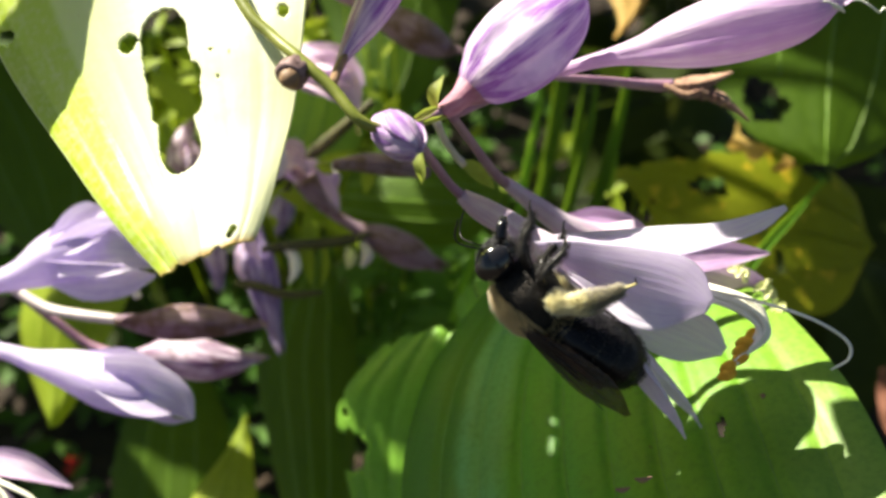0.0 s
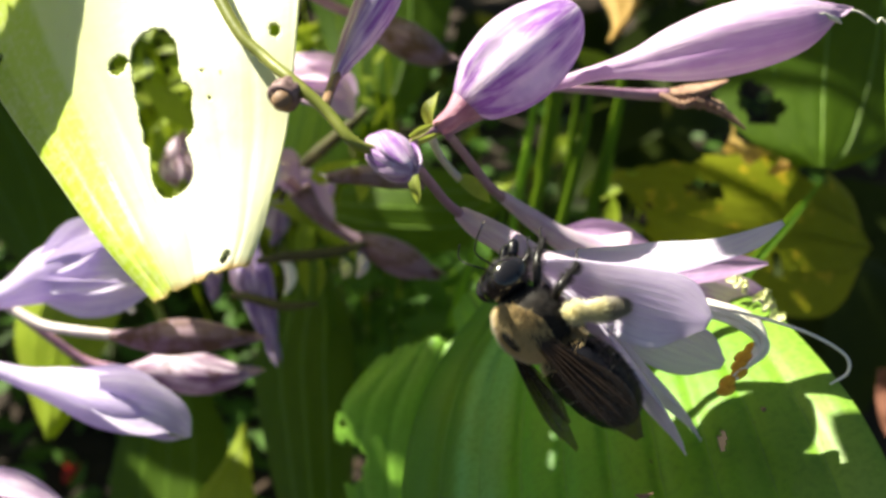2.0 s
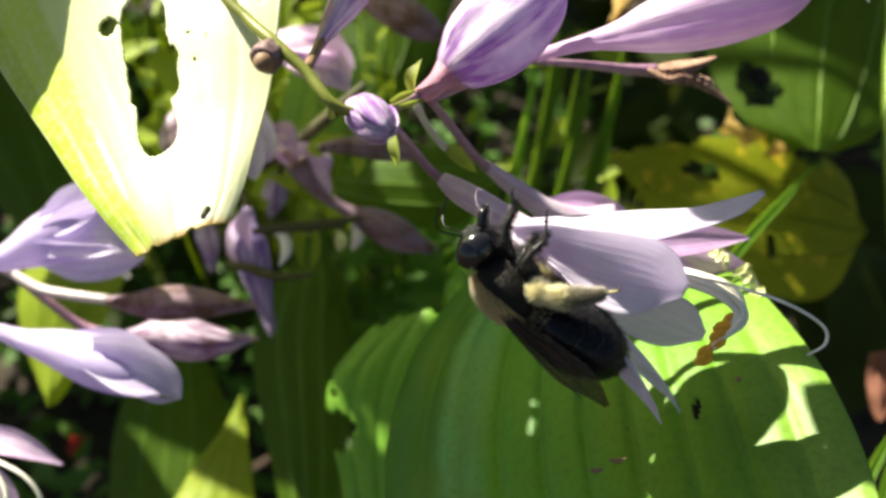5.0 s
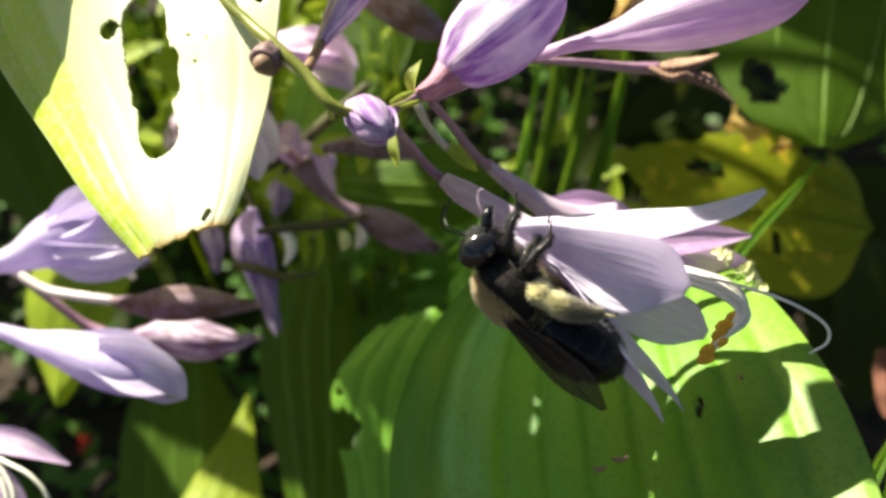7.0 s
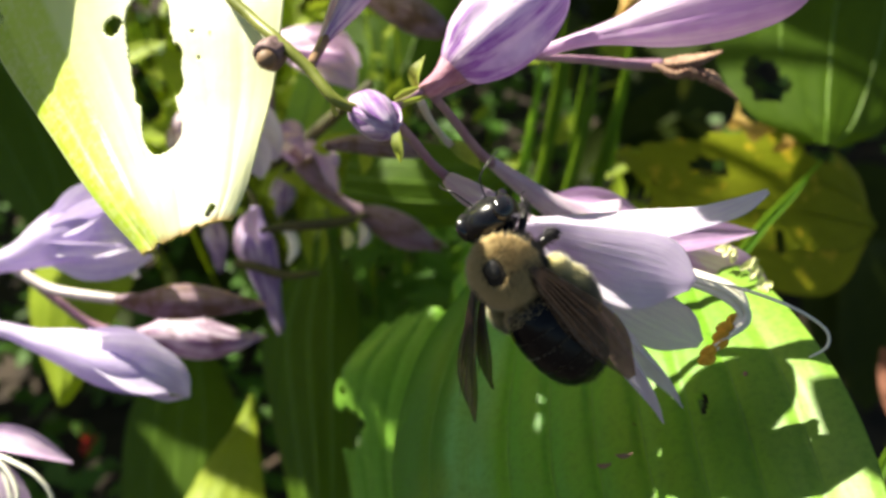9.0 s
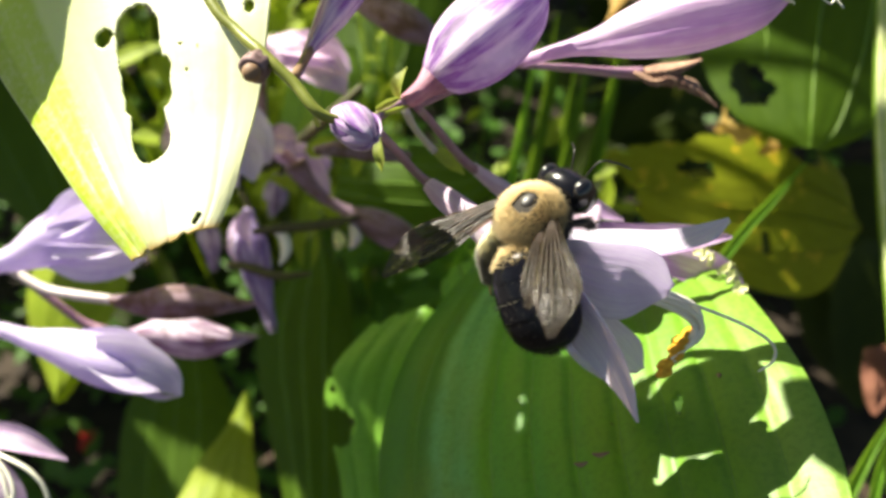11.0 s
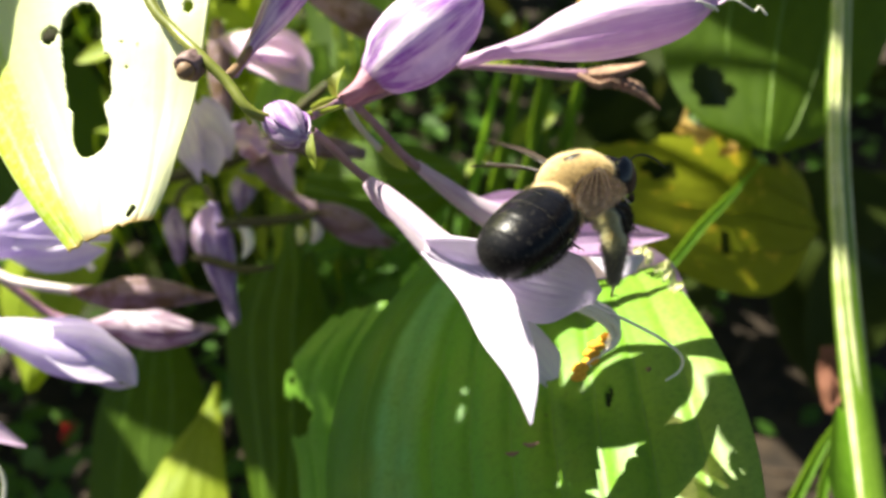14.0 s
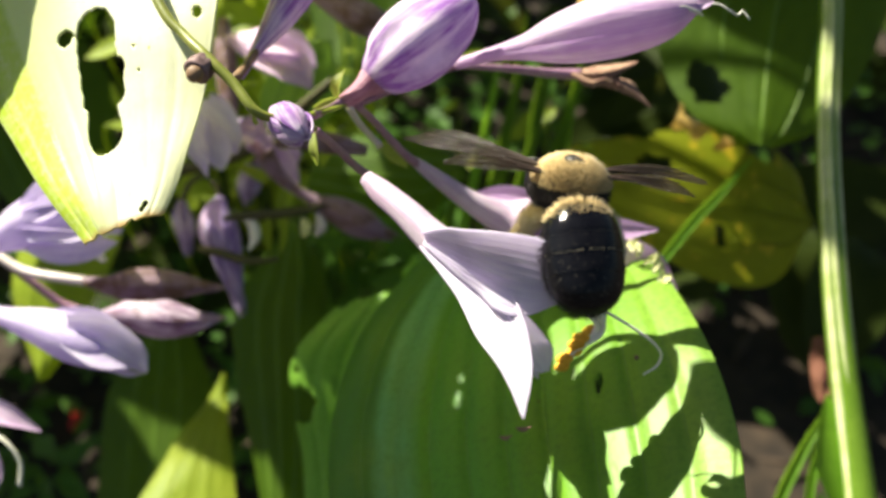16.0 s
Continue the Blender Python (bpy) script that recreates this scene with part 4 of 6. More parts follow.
for q in SHADES:
    c = q + SUN_DIR * ((CROWN - q).dot(SUN_DIR) + 0.01)
    d = SIDE_B * 0.016
    ribbon(geo, [c - d, c - d * 0.2, c + d * 0.5, c + d], [0.002, 0.008, 0.006, 0.001], SUN_DIR, 9, 4, 0.2)
part("branches", twigs, STEM_BROWN, shrub)
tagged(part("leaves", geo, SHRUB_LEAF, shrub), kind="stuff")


# ---- grass blades and stalks ----
def blade(pts, width, mat, label, face=TOWARD, name="grass_blade", cup=0.5):
    g = Geo()
    ribbon(g, pts, [width * 0.9, width, width * 0.8, width * 0.12], face, 22, 4, cup)
    return single(name, g, mat, pts[0], label, "grass")


blade([(0.0608, 0.1423, 0.2768), (0.0686, 0.1492, 0.2839), (0.0748, 0.1539, 0.2884), (0.0827, 0.1600, 0.2945)], 0.0012, GRASS, "bright green grass blade in sun", cup=0.3)
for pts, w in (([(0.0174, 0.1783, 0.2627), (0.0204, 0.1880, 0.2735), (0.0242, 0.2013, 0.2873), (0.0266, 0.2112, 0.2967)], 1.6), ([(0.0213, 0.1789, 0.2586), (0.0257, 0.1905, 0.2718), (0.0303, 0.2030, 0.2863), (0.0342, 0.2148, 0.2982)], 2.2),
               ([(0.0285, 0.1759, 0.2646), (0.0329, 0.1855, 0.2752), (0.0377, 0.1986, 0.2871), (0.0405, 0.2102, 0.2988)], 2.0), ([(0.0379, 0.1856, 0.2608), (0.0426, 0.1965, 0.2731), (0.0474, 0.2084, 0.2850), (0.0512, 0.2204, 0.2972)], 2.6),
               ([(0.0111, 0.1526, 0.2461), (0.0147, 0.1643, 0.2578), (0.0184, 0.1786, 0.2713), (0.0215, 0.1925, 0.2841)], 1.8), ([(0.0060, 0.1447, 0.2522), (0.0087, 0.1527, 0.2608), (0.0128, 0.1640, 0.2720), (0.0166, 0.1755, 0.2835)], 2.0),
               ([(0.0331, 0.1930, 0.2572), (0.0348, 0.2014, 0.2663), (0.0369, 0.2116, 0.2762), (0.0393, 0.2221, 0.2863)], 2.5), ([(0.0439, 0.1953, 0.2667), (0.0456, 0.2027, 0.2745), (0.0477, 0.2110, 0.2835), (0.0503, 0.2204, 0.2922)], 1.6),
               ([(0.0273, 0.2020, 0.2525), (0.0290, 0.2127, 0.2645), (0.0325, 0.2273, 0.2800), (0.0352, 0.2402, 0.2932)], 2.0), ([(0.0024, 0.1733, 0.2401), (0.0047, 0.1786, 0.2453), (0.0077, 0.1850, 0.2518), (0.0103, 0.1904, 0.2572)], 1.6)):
    # two grass tones stand in for lit and shaded blades
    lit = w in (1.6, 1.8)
    blade(pts, w * 0.75 * mm, GRASS if lit else GRASS_SHADED, "long green grass blade in half shade" if lit else "long grass blade, shade put into its darker green", (0.3, -0.7, 0.5))
for pts, w in (([(0.0918, 0.1132, 0.2272), (0.0948, 0.1179, 0.2313), (0.1009, 0.1258, 0.2375), (0.1088, 0.1345, 0.2431)], 1.5), ([(0.0976, 0.1110, 0.2307), (0.0993, 0.1172, 0.2366), (0.1034, 0.1249, 0.2427), (0.1094, 0.1335, 0.2482)], 1.2)):
    blade(pts, w * mm, GRASS, "thin bright grass blade beside the pale stalk")
STALK = [(0.1001, 0.1976, 0.3396), (0.0995, 0.1788, 0.3185), (0.0984, 0.1610, 0.3002), (0.0989, 0.1411, 0.2809), (0.0998, 0.1227, 0.2650), (0.1013, 0.1029, 0.2488), (0.1022, 0.0813, 0.2321)]
stalk = thing("leaf_stalk", STALK[-1], "pale green ribbed leaf stalk lit by the sun", "stalk")
g = Geo()
sweep(g, STALK, [0.0024, 0.0024, 0.0024, 0.0026, 0.0030, 0.0035, 0.004], 40, 14, 5, 0.2)
part("stalk", g, LEAF_MAIN, stalk)
for dx, r in ((-1.7, 1.0), (-0.5, 0.9), (1.2, 0.85)):
    g = Geo()
    sweep(g, [Vector(q) + TOWARD * (0.0022 - abs(dx) * 0.0005) + Vector((dx * (0.8 + 0.1 * k) * mm, 0, 0)) for k, q in enumerate(STALK)], [r * mm * (0.75 + 0.08 * k) for k in range(7)], 40, 8)
    part("rib", g, REED, stalk, "pale cream rib")
g = Geo()
ribbon(g, [(0.0974, 0.1000, 0.2470), (0.0964, 0.1058, 0.2524), (0.0960, 0.1123, 0.2571), (0.0958, 0.1182, 0.2611)], [0.002, 0.0045, 0.003, 0.0003], TOWARD, 16, 6, 0.4)
part("sheath", g, GRASS, stalk, "bright green leaf sheath")


# ---- buds and flowers ----
def bud(name, pts, radii, mat, label, stalk=None, stalk_mat=None, stalk_r=0.0006, tip=True, lobes=6, depth=0.12, seg=30, category="flower bud", twist=0.5, calyx=False):
    """A closed flower: six folded petals round a swelling, on its stalk."""
    th = thing(name, pts[0], label, category)
    g = Geo()
    sweep(g, pts, radii, 36, seg, lobes, depth, twist)
    part("petals", g, mat, th)
    if stalk:
        g = Geo()
        sweep(g, stalk, [stalk_r] * len(stalk), 16, 8)
        part("pedicel", g, stalk_mat, th)
    if tip:
        c, d = Vector(pts[-1]), (Vector(pts[-1]) - Vector(pts[-2])).normalized()
        for k in range(3):
            g = Geo()
            off = Vector((math.cos(2.1 * k), math.sin(2.1 * k), 0.4)) * radii[-2] * 0.5
            ribbon(g, [c - d * 0.004 + off, c - d * 0.001 + off * 0.8, c + d * 0.0012 + off * 0.5], [0.001, 0.0008, 0.0001], off.normalized() if off.length else TOWARD, 8, 4, 0.3)
            part("petal_tip", g, mat, th)
    return th


# front scape
scape = thing("flower_scape", (-0.0238, 0.0955, 0.3647), "green hosta flower scape with cut pedicels and bracts", "flower stem")
g = Geo()
sweep(g, [(-0.0302, 0.1082, 0.3695), (-0.0222, 0.0933, 0.3618), (-0.0184, 0.0890, 0.3596), (-0.0151, 0.0856, 0.3585), (-0.0114, 0.0827, 0.3564), (-0.0084, 0.0798, 0.3543), (-0.0050, 0.0808, 0.3524), (-0.0024, 0.0837, 0.3496)], [0.0008, 0.0007, 0.00064, 0.00068, 0.00064, 0.0006, 0.0005, 0.0004], 50, 10)
part("stem", g, STEM_GREEN, scape)
g = Geo()
sweep(g, [(-0.0149, 0.0864, 0.3579), (-0.0154, 0.0850, 0.3577), (-0.0160, 0.0835, 0.3574)], [0.0008, 0.0015, 0.0017], 10, 18, 6, 0.3)
knob = part("pedicel_stub", g, KNOB, scape, "brown cut pedicel stub")
g = Geo()
c = Vector((-0.0158, 0.0825, 0.3578))
sweep(g, [c, c + TOWARD * 0.0006], [0.0011, 0.0008], 3, 12)
part("scar", g, STEM_BROWN, knob)
for pts, w, f in (([(-0.0008, 0.0937, 0.3478), (-0.0009, 0.0939, 0.3497), (-0.0004, 0.0948, 0.3508), (0.0002, 0.0964, 0.3512)], 0.0011, (-0.7, -0.5, 0.4)),
                  ([(-0.0031, 0.0878, 0.3500), (-0.0019, 0.0900, 0.3496), (-0.0006, 0.0922, 0.3491)], 0.0005, TOWARD),
                  ([(-0.0035, 0.0865, 0.3500), (-0.0016, 0.0894, 0.3488), (0.0005, 0.0934, 0.3473)], 0.0004, TOWARD),
                  ([(-0.0027, 0.0843, 0.3487), (-0.0025, 0.0825, 0.3480), (-0.0023, 0.0816, 0.3469), (-0.0023, 0.0817, 0.3453)], 0.0008, (-0.5, -0.7, 0.3)),
                  ([(-0.0085, 0.0798, 0.3527), (-0.0088, 0.0803, 0.3534), (-0.0081, 0.0802, 0.3548)], 0.0006, (-0.8, -0.3, 0.4))):
    g = Geo()
    ribbon(g, pts, [w * 0.5, w, w * 0.8, w * 0.05] if len(pts) == 4 else [w * 0.7, w, w * 0.3], f, 14, 6, 0.6)
    part("bract", g, BRACT, scape, "small pointed green bract")

small = bud("flower_bud", [(-0.0071, 0.0830, 0.3526), (-0.0060, 0.0816, 0.3526), (-0.0047, 0.0800, 0.3526), (-0.0034, 0.0784, 0.3526), (-0.0026, 0.0774, 0.3526)], [0.0008, 0.0017, 0.0019, 0.0013, 0.0003], BUD,
            "small lilac flower bud with folded petals, just closed", lobes=3, depth=0.2, tip=False, twist=0.6)
BUD_A, BUD_B = Vector((-0.0070, 0.0829, 0.3526)), Vector((-0.0024, 0.0771, 0.3526))
bud_way = (BUD_B - BUD_A).normalized()
bud_side = bud_way.cross(Vector((0, 0, 1))).normalized()
for k in range(6):
    inner = k >= 3
    turn = 120 * k + (75 if inner else 15)
    out = Matrix.Rotation(radians(turn), 3, bud_way) @ bud_side
    lag = Matrix.Rotation(radians(turn + 35), 3, bud_way) @ bud_side
    r = 0.0016 if inner else 0.0020
    g = Geo()
    ribbon(g, [BUD_A + out * 0.0008, BUD_A.lerp(BUD_B, 0.3) + out * r, BUD_A.lerp(BUD_B, 0.62) + out.lerp(lag, 0.3) * r, BUD_A.lerp(BUD_B, 0.88) + out.lerp(lag, 0.6) * r * 0.62, BUD_B + lag * 0.0004],
           [0.0006, 0.0017, 0.0020, 0.0012, 0.0001], out, 24, 12, -0.4, 0.00005, 5, 0.0, 0.37 * k)
    part("petal", g, BUD_PALE if inner else BUD, small, thick=0.0002)
bud("flower_bud", [(-0.0125, 0.0903, 0.3532), (-0.0118, 0.0957, 0.3536), (-0.0111, 0.0996, 0.3537), (-0.0093, 0.1035, 0.3554), (-0.0067, 0.1085, 0.3585), (-0.0047, 0.1141, 0.3609)], [0.0005, 0.0007, 0.0012, 0.0021, 0.0026, 0.001], BUD,
    "slender violet flower bud with a green-tinged base", [(-0.0118, 0.0848, 0.3559), (-0.0120, 0.0911, 0.3542), (-0.0113, 0.0994, 0.3535)], STEM_BROWN, 0.00055)
plump = bud("flower_bud", [(0.0031, 0.0979, 0.3482), (0.0040, 0.0984, 0.3489), (0.0052, 0.0990, 0.3496), (0.0068, 0.0998, 0.3507), (0.0092, 0.1010, 0.3523), (0.0118, 0.1024, 0.3540), (0.0142, 0.1036, 0.3556), (0.0161, 0.1051, 0.3567), (0.0170, 0.1061, 0.3571)],
            [0.0014, 0.0029, 0.0041, 0.0051, 0.0057, 0.0055, 0.0045, 0.0026, 0.0006], BUD, "large plump lilac flower bud with violet stripes",
            [(-0.0031, 0.0873, 0.3493), (-0.0021, 0.0904, 0.3484), (-0.0003, 0.0937, 0.3477)], STEM_MAUVE, 0.0006, lobes=6, depth=0.16, seg=48, tip=False, twist=0.3)
g = Geo()
sweep(g, [(-0.0004, 0.0936, 0.3477), (0.0008, 0.0949, 0.3476), (0.0021, 0.0964, 0.3480), (0.0036, 0.0981, 0.3485)], [0.0008, 0.0012, 0.0014, 0.0023], 16, 16, 6, 0.1)
part("neck", g, NECK, plump, "pink tapering flower neck")
big = bud("flower_bud", [(0.0150, 0.1066, 0.3464), (0.0186, 0.1046, 0.3487), (0.0219, 0.1033, 0.3503), (0.0251, 0.1024, 0.3515), (0.0283, 0.1015, 0.3529), (0.0327, 0.1009, 0.3545), (0.0376, 0.1003, 0.3562), (0.0427, 0.1001, 0.3576), (0.0470, 0.1008, 0.3585)],
          [0.0008, 0.0009, 0.0012, 0.0019, 0.0030, 0.0039, 0.0041, 0.0033, 0.0008], BUD_PALE, "long pink-lilac flower bud about to open",
          [(0.0011, 0.0969, 0.3453), (0.0071, 0.1038, 0.3444), (0.0154, 0.1067, 0.3465)], STEM_MAUVE, 0.0006, lobes=6, depth=0.14, seg=42)
for k in range(4):
    g = Geo()
    o = Vector((0.0006 * k, 0.0003 * k, -0.0003 * k))
    sweep(g, [Vector((0.0418, 0.0981, 0.3583)) + o, Vector((0.0434, 0.0981, 0.3594)) + o, Vector((0.0448, 0.0985, 0.3594)) + o, Vector((0.0456, 0.0987, 0.3586)) + o], [0.00014] * 4, 14, 6)
    part("stamen", g, CREAM, big)
g = Geo()
sweep(g, [(0.0464, 0.1007, 0.3583), (0.0496, 0.1019, 0.3583), (0.0512, 0.1015, 0.3577), (0.0528, 0.1019, 0.3567), (0.0534, 0.1023, 0.3571), (0.0544, 0.1016, 0.3563)], [0.00014] * 6, 20, 6)
part("pistil", g, CREAM, big)

# dried flower behind the long bud
dried = thing("dried_flower", (0.0153, 0.1232, 0.3367), "dried brown shrivelled hosta flower", "flower")
g = Geo()
sweep(g, [(0.0151, 0.1217, 0.3381), (0.0240, 0.1232, 0.3367), (0.0305, 0.1245, 0.3353), (0.0360, 0.1253, 0.3346)], [0.0005, 0.0006, 0.0008, 0.0011], 24, 8, 5, 0.5)
part("pedicel", g, STEM_MAUVE, dried)
for pts, w in (([(0.0343, 0.1254, 0.3348), (0.0387, 0.1255, 0.3349), (0.0426, 0.1269, 0.3350), (0.0460, 0.1285, 0.3354)], 1.4), ([(0.0352, 0.1253, 0.3346), (0.0400, 0.1249, 0.3341), (0.0452, 0.1244, 0.3318), (0.0484, 0.1228, 0.3298)], 1.5),
               ([(0.0354, 0.1261, 0.3340), (0.0402, 0.1264, 0.3327), (0.0450, 0.1269, 0.3318), (0.0468, 0.1256, 0.3301)], 1.3), ([(0.0345, 0.1245, 0.3353), (0.0375, 0.1237, 0.3342), (0.0402, 0.1240, 0.3346), (0.0421, 0.1231, 0.3334)], 1.2)):
    g = Geo()
    sweep(g, pts, [0.0008, w * 1.3 * mm, w * 0.95 * mm, 0.0004], 36, 12, 5, 1.1, 6.0, 0.4)
    part("petal", g, DRIED, dried)

# ---- rear open flower on the same scape ----
rear = thing("hosta_flower", (0.0015, 0.0982, 0.3438), "pink-lilac hosta flower half hidden behind the open one", "flower", "hosta flowers")
g = Geo()
sweep(g, [(0.0011, 0.0969, 0.3453), (0.0034, 0.1003, 0.3400), (0.0067, 0.1029, 0.3335), (0.0089, 0.1042, 0.3303)], [0.0006, 0.0006, 0.0007, 0.0008], 20, 8)
part("pedicel", g, STEM_MAUVE, rear)
g = Geo()
sweep(g, [(0.0085, 0.1044, 0.3307), (0.0127, 0.1042, 0.3271), (0.0178, 0.1037, 0.3232), (0.0231, 0.1038, 0.3201), (0.0273, 0.1033, 0.3194)], [0.0008, 0.0013, 0.0018, 0.003, 0.0044], 26, 20, 6, 0.1)
part("tube", g, TUBE, rear)
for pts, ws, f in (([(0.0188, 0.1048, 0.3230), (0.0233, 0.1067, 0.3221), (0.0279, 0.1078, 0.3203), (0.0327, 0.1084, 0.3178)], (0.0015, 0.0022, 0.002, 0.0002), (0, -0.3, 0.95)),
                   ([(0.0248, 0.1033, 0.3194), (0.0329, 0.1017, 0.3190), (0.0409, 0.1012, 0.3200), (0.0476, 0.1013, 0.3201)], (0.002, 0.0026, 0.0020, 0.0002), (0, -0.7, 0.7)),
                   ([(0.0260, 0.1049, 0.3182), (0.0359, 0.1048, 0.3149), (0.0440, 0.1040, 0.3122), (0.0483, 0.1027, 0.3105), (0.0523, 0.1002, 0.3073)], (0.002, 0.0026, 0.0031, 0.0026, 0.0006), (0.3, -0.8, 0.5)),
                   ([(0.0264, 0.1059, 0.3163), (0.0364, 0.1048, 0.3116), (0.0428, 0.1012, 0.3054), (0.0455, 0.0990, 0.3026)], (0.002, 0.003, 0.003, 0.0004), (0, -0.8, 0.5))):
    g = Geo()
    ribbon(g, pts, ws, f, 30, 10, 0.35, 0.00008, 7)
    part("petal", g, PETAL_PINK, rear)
g = Geo()
ribbon(g, [(0.0029, 0.1076, 0.3315), (0.0043, 0.1064, 0.3315), (0.0060, 0.1055, 0.3304), (0.0074, 0.1054, 0.3286)], [0.0005, 0.0011, 0.001, 0.0001], (-0.5, -0.6, 0.6), 14, 6, 0.5)
part("bract", g, BRACT, rear, "yellow-green bract")

# slim stalk of a fallen flower
g = Geo()
sweep(g, [(-0.0009, 0.1035, 0.3408), (0.0001, 0.1055, 0.3369), (0.0017, 0.1075, 0.3330), (0.0031, 0.1075, 0.3313)], [0.0006, 0.0005, 0.0005, 0.0006], 14, 8)
single("flower_stalk", g, STEM_PALE, (-0.0009, 0.1035, 0.3408), "thin pale mauve stalk of a fallen flower", "stem")

# pedicel that carries the open flower
g = Geo()
sweep(g, [(-0.0027, 0.0853, 0.3483), (-0.0013, 0.0892, 0.3436), (0.0008, 0.0925, 0.3381), (0.0025, 0.0940, 0.3352)], [0.0006, 0.0006, 0.0006, 0.0007], 16, 8)
pedicel = single("flower_stalk", g, STEM_MAUVE, (-0.0027, 0.0853, 0.3483), "thin mauve stalk that carries the open flower", "stem")

# ---- the open flower on which the bee works ----
NODE = (0.0025, 0.0940, 0.3352)
flower = thing("hosta_flower", NODE, "pale lilac open hosta flower bent under the bee", "flower", "hosta flowers")
g = Geo()
sweep(g, [(0.0025, 0.0940, 0.3352), (0.0048, 0.0922, 0.3345), (0.0082, 0.0893, 0.3341), (0.0123, 0.0859, 0.3329), (0.0156, 0.0840, 0.3320), (0.0190, 0.0830, 0.3308), (0.0221, 0.0822, 0.3298)], [0.0010, 0.0016, 0.0018, 0.0022, 0.0030, 0.0037, 0.0044], 34, 26, 6, 0.06)
part("tube", g, TUBE, flower)
PETALS = (
    ([(0.0109, 0.0869, 0.3342), (0.0173, 0.0839, 0.3352), (0.0234, 0.0812, 0.3366), (0.0294, 0.0801, 0.3385), (0.0342, 0.0803, 0.3404), (0.0392, 0.0826, 0.3416)], (0.0006, 0.0027, 0.0036, 0.0030, 0.0020, 0.0002), (0.0, 0.16, 0.97)),
    ([(0.0110, 0.0844, 0.3343), (0.0159, 0.0786, 0.3365), (0.0203, 0.0746, 0.3379), (0.0249, 0.0731, 0.3377), (0.0294, 0.0730, 0.3359)], (0.0007, 0.0035, 0.0046, 0.0042, 0.0009), (0.25, -0.95, 0.22)),
    ([(0.0111, 0.0848, 0.3331), (0.0170, 0.0783, 0.3313), (0.0212, 0.0736, 0.3285), (0.0246, 0.0695, 0.3249), (0.0279, 0.0669, 0.3199)], (0.0006, 0.0024, 0.0030, 0.0019, 0.0002), (-0.78, -0.56, -0.35)),
    ([(0.0149, 0.0873, 0.3282), (0.0216, 0.0845, 0.3230), (0.0269, 0.0816, 0.3177), (0.0306, 0.0789, 0.3142), (0.0335, 0.0763, 0.3109)], (0.0016, 0.0026, 0.0030, 0.0022, 0.0002), (-0.78, -0.5, -0.4)),
    ([(0.0159, 0.0893, 0.3275), (0.0227, 0.0873, 0.3234), (0.0293, 0.0855, 0.3211), (0.0335, 0.0837, 0.3203), (0.0364, 0.0819, 0.3197)], (0.0018, 0.0032, 0.0040, 0.0034, 0.0008), (0.3, -0.95, 0.1)),
)
# seconds, then twist, swing and tilt in degrees for each petal that the bee pushes
PETAL_TURNS = {
    0: ((0, 0, 0, 0), (8, 0, 0, 0), (10.5, 0, 0.5, -13), (11, 0, 1.2, -18), (12, 0, 1, -24), (12.5, 0, -1.6, -25), (13.5, 0, -6, -27), (14.5, 0, -3, -36), (16, 0, -3.6, -43)),
    1: ((0, 0, -2, -3), (8, 0, -2, -3), (10.5, 0, 6, -10), (11, 0, 7.2, -12), (12, 0, 9.6, -10), (12.5, 0, 9.5, -4), (13.5, 0, 9.5, -10), (14.5, 0, 7.3, -10), (16, 0, 7.1, 5)),
    2: ((0, 0, 0, 0), (8, 0, 0, 0), (10.5, -25, 2.9, 6), (11, -35, 6.2, 21), (12, -52, 2.9, 30), (13.5, -59, 1.6, 28.5), (14.5, -60, 3.4, 31), (16, -62, 0.8, 31)),
    3: ((0, 0, 0, 0), (8, 0, 0, 0), (10.5, -30, 2.5, -15), (11, -38, 4.5, -21), (12, -48, 4, -28), (13.5, -52, 2, -31), (14.5, -52, 2, -32), (16, -52, -1, -34)),
    4: ((0, 0, -1, 0), (8, 0, -1, 0), (10.5, 0, -12.5, -15), (11, 0, -10.5, -19), (12, 0, -11.5, -23), (13.5, 0, -16.5, -26), (14.5, 0, -16.8, -27), (16, 0, -20.2, -30)),
}
# seconds, swing and tilt of the stamens and the pistil
STAMEN_TURNS = ((0, 0, 0), (8, 0, 0), (10.5, 0.5, -20), (11, 3, -23), (12, 2.5, -31), (13.5, 1, -34.5), (14.5, -0.6, -35.5), (16, -5, -43))
THROAT, STAMEN_END = Vector((0.0218, 0.0830, 0.3308)), Vector((0.0400, 0.0730, 0.3265))
stamens = []
petal_obs = []
for pts, ws, f in PETALS:
    g = Geo()
    ribbon(g, pts, ws, f, 40, 28, 0.28, 0.00012, 10, 0.0003, len(pts[0]) + pts[-1][0] * 90)
    petal_obs.append(part("petal", g, PETAL, flower, thick=0.00015))
rnd = random.Random(12)
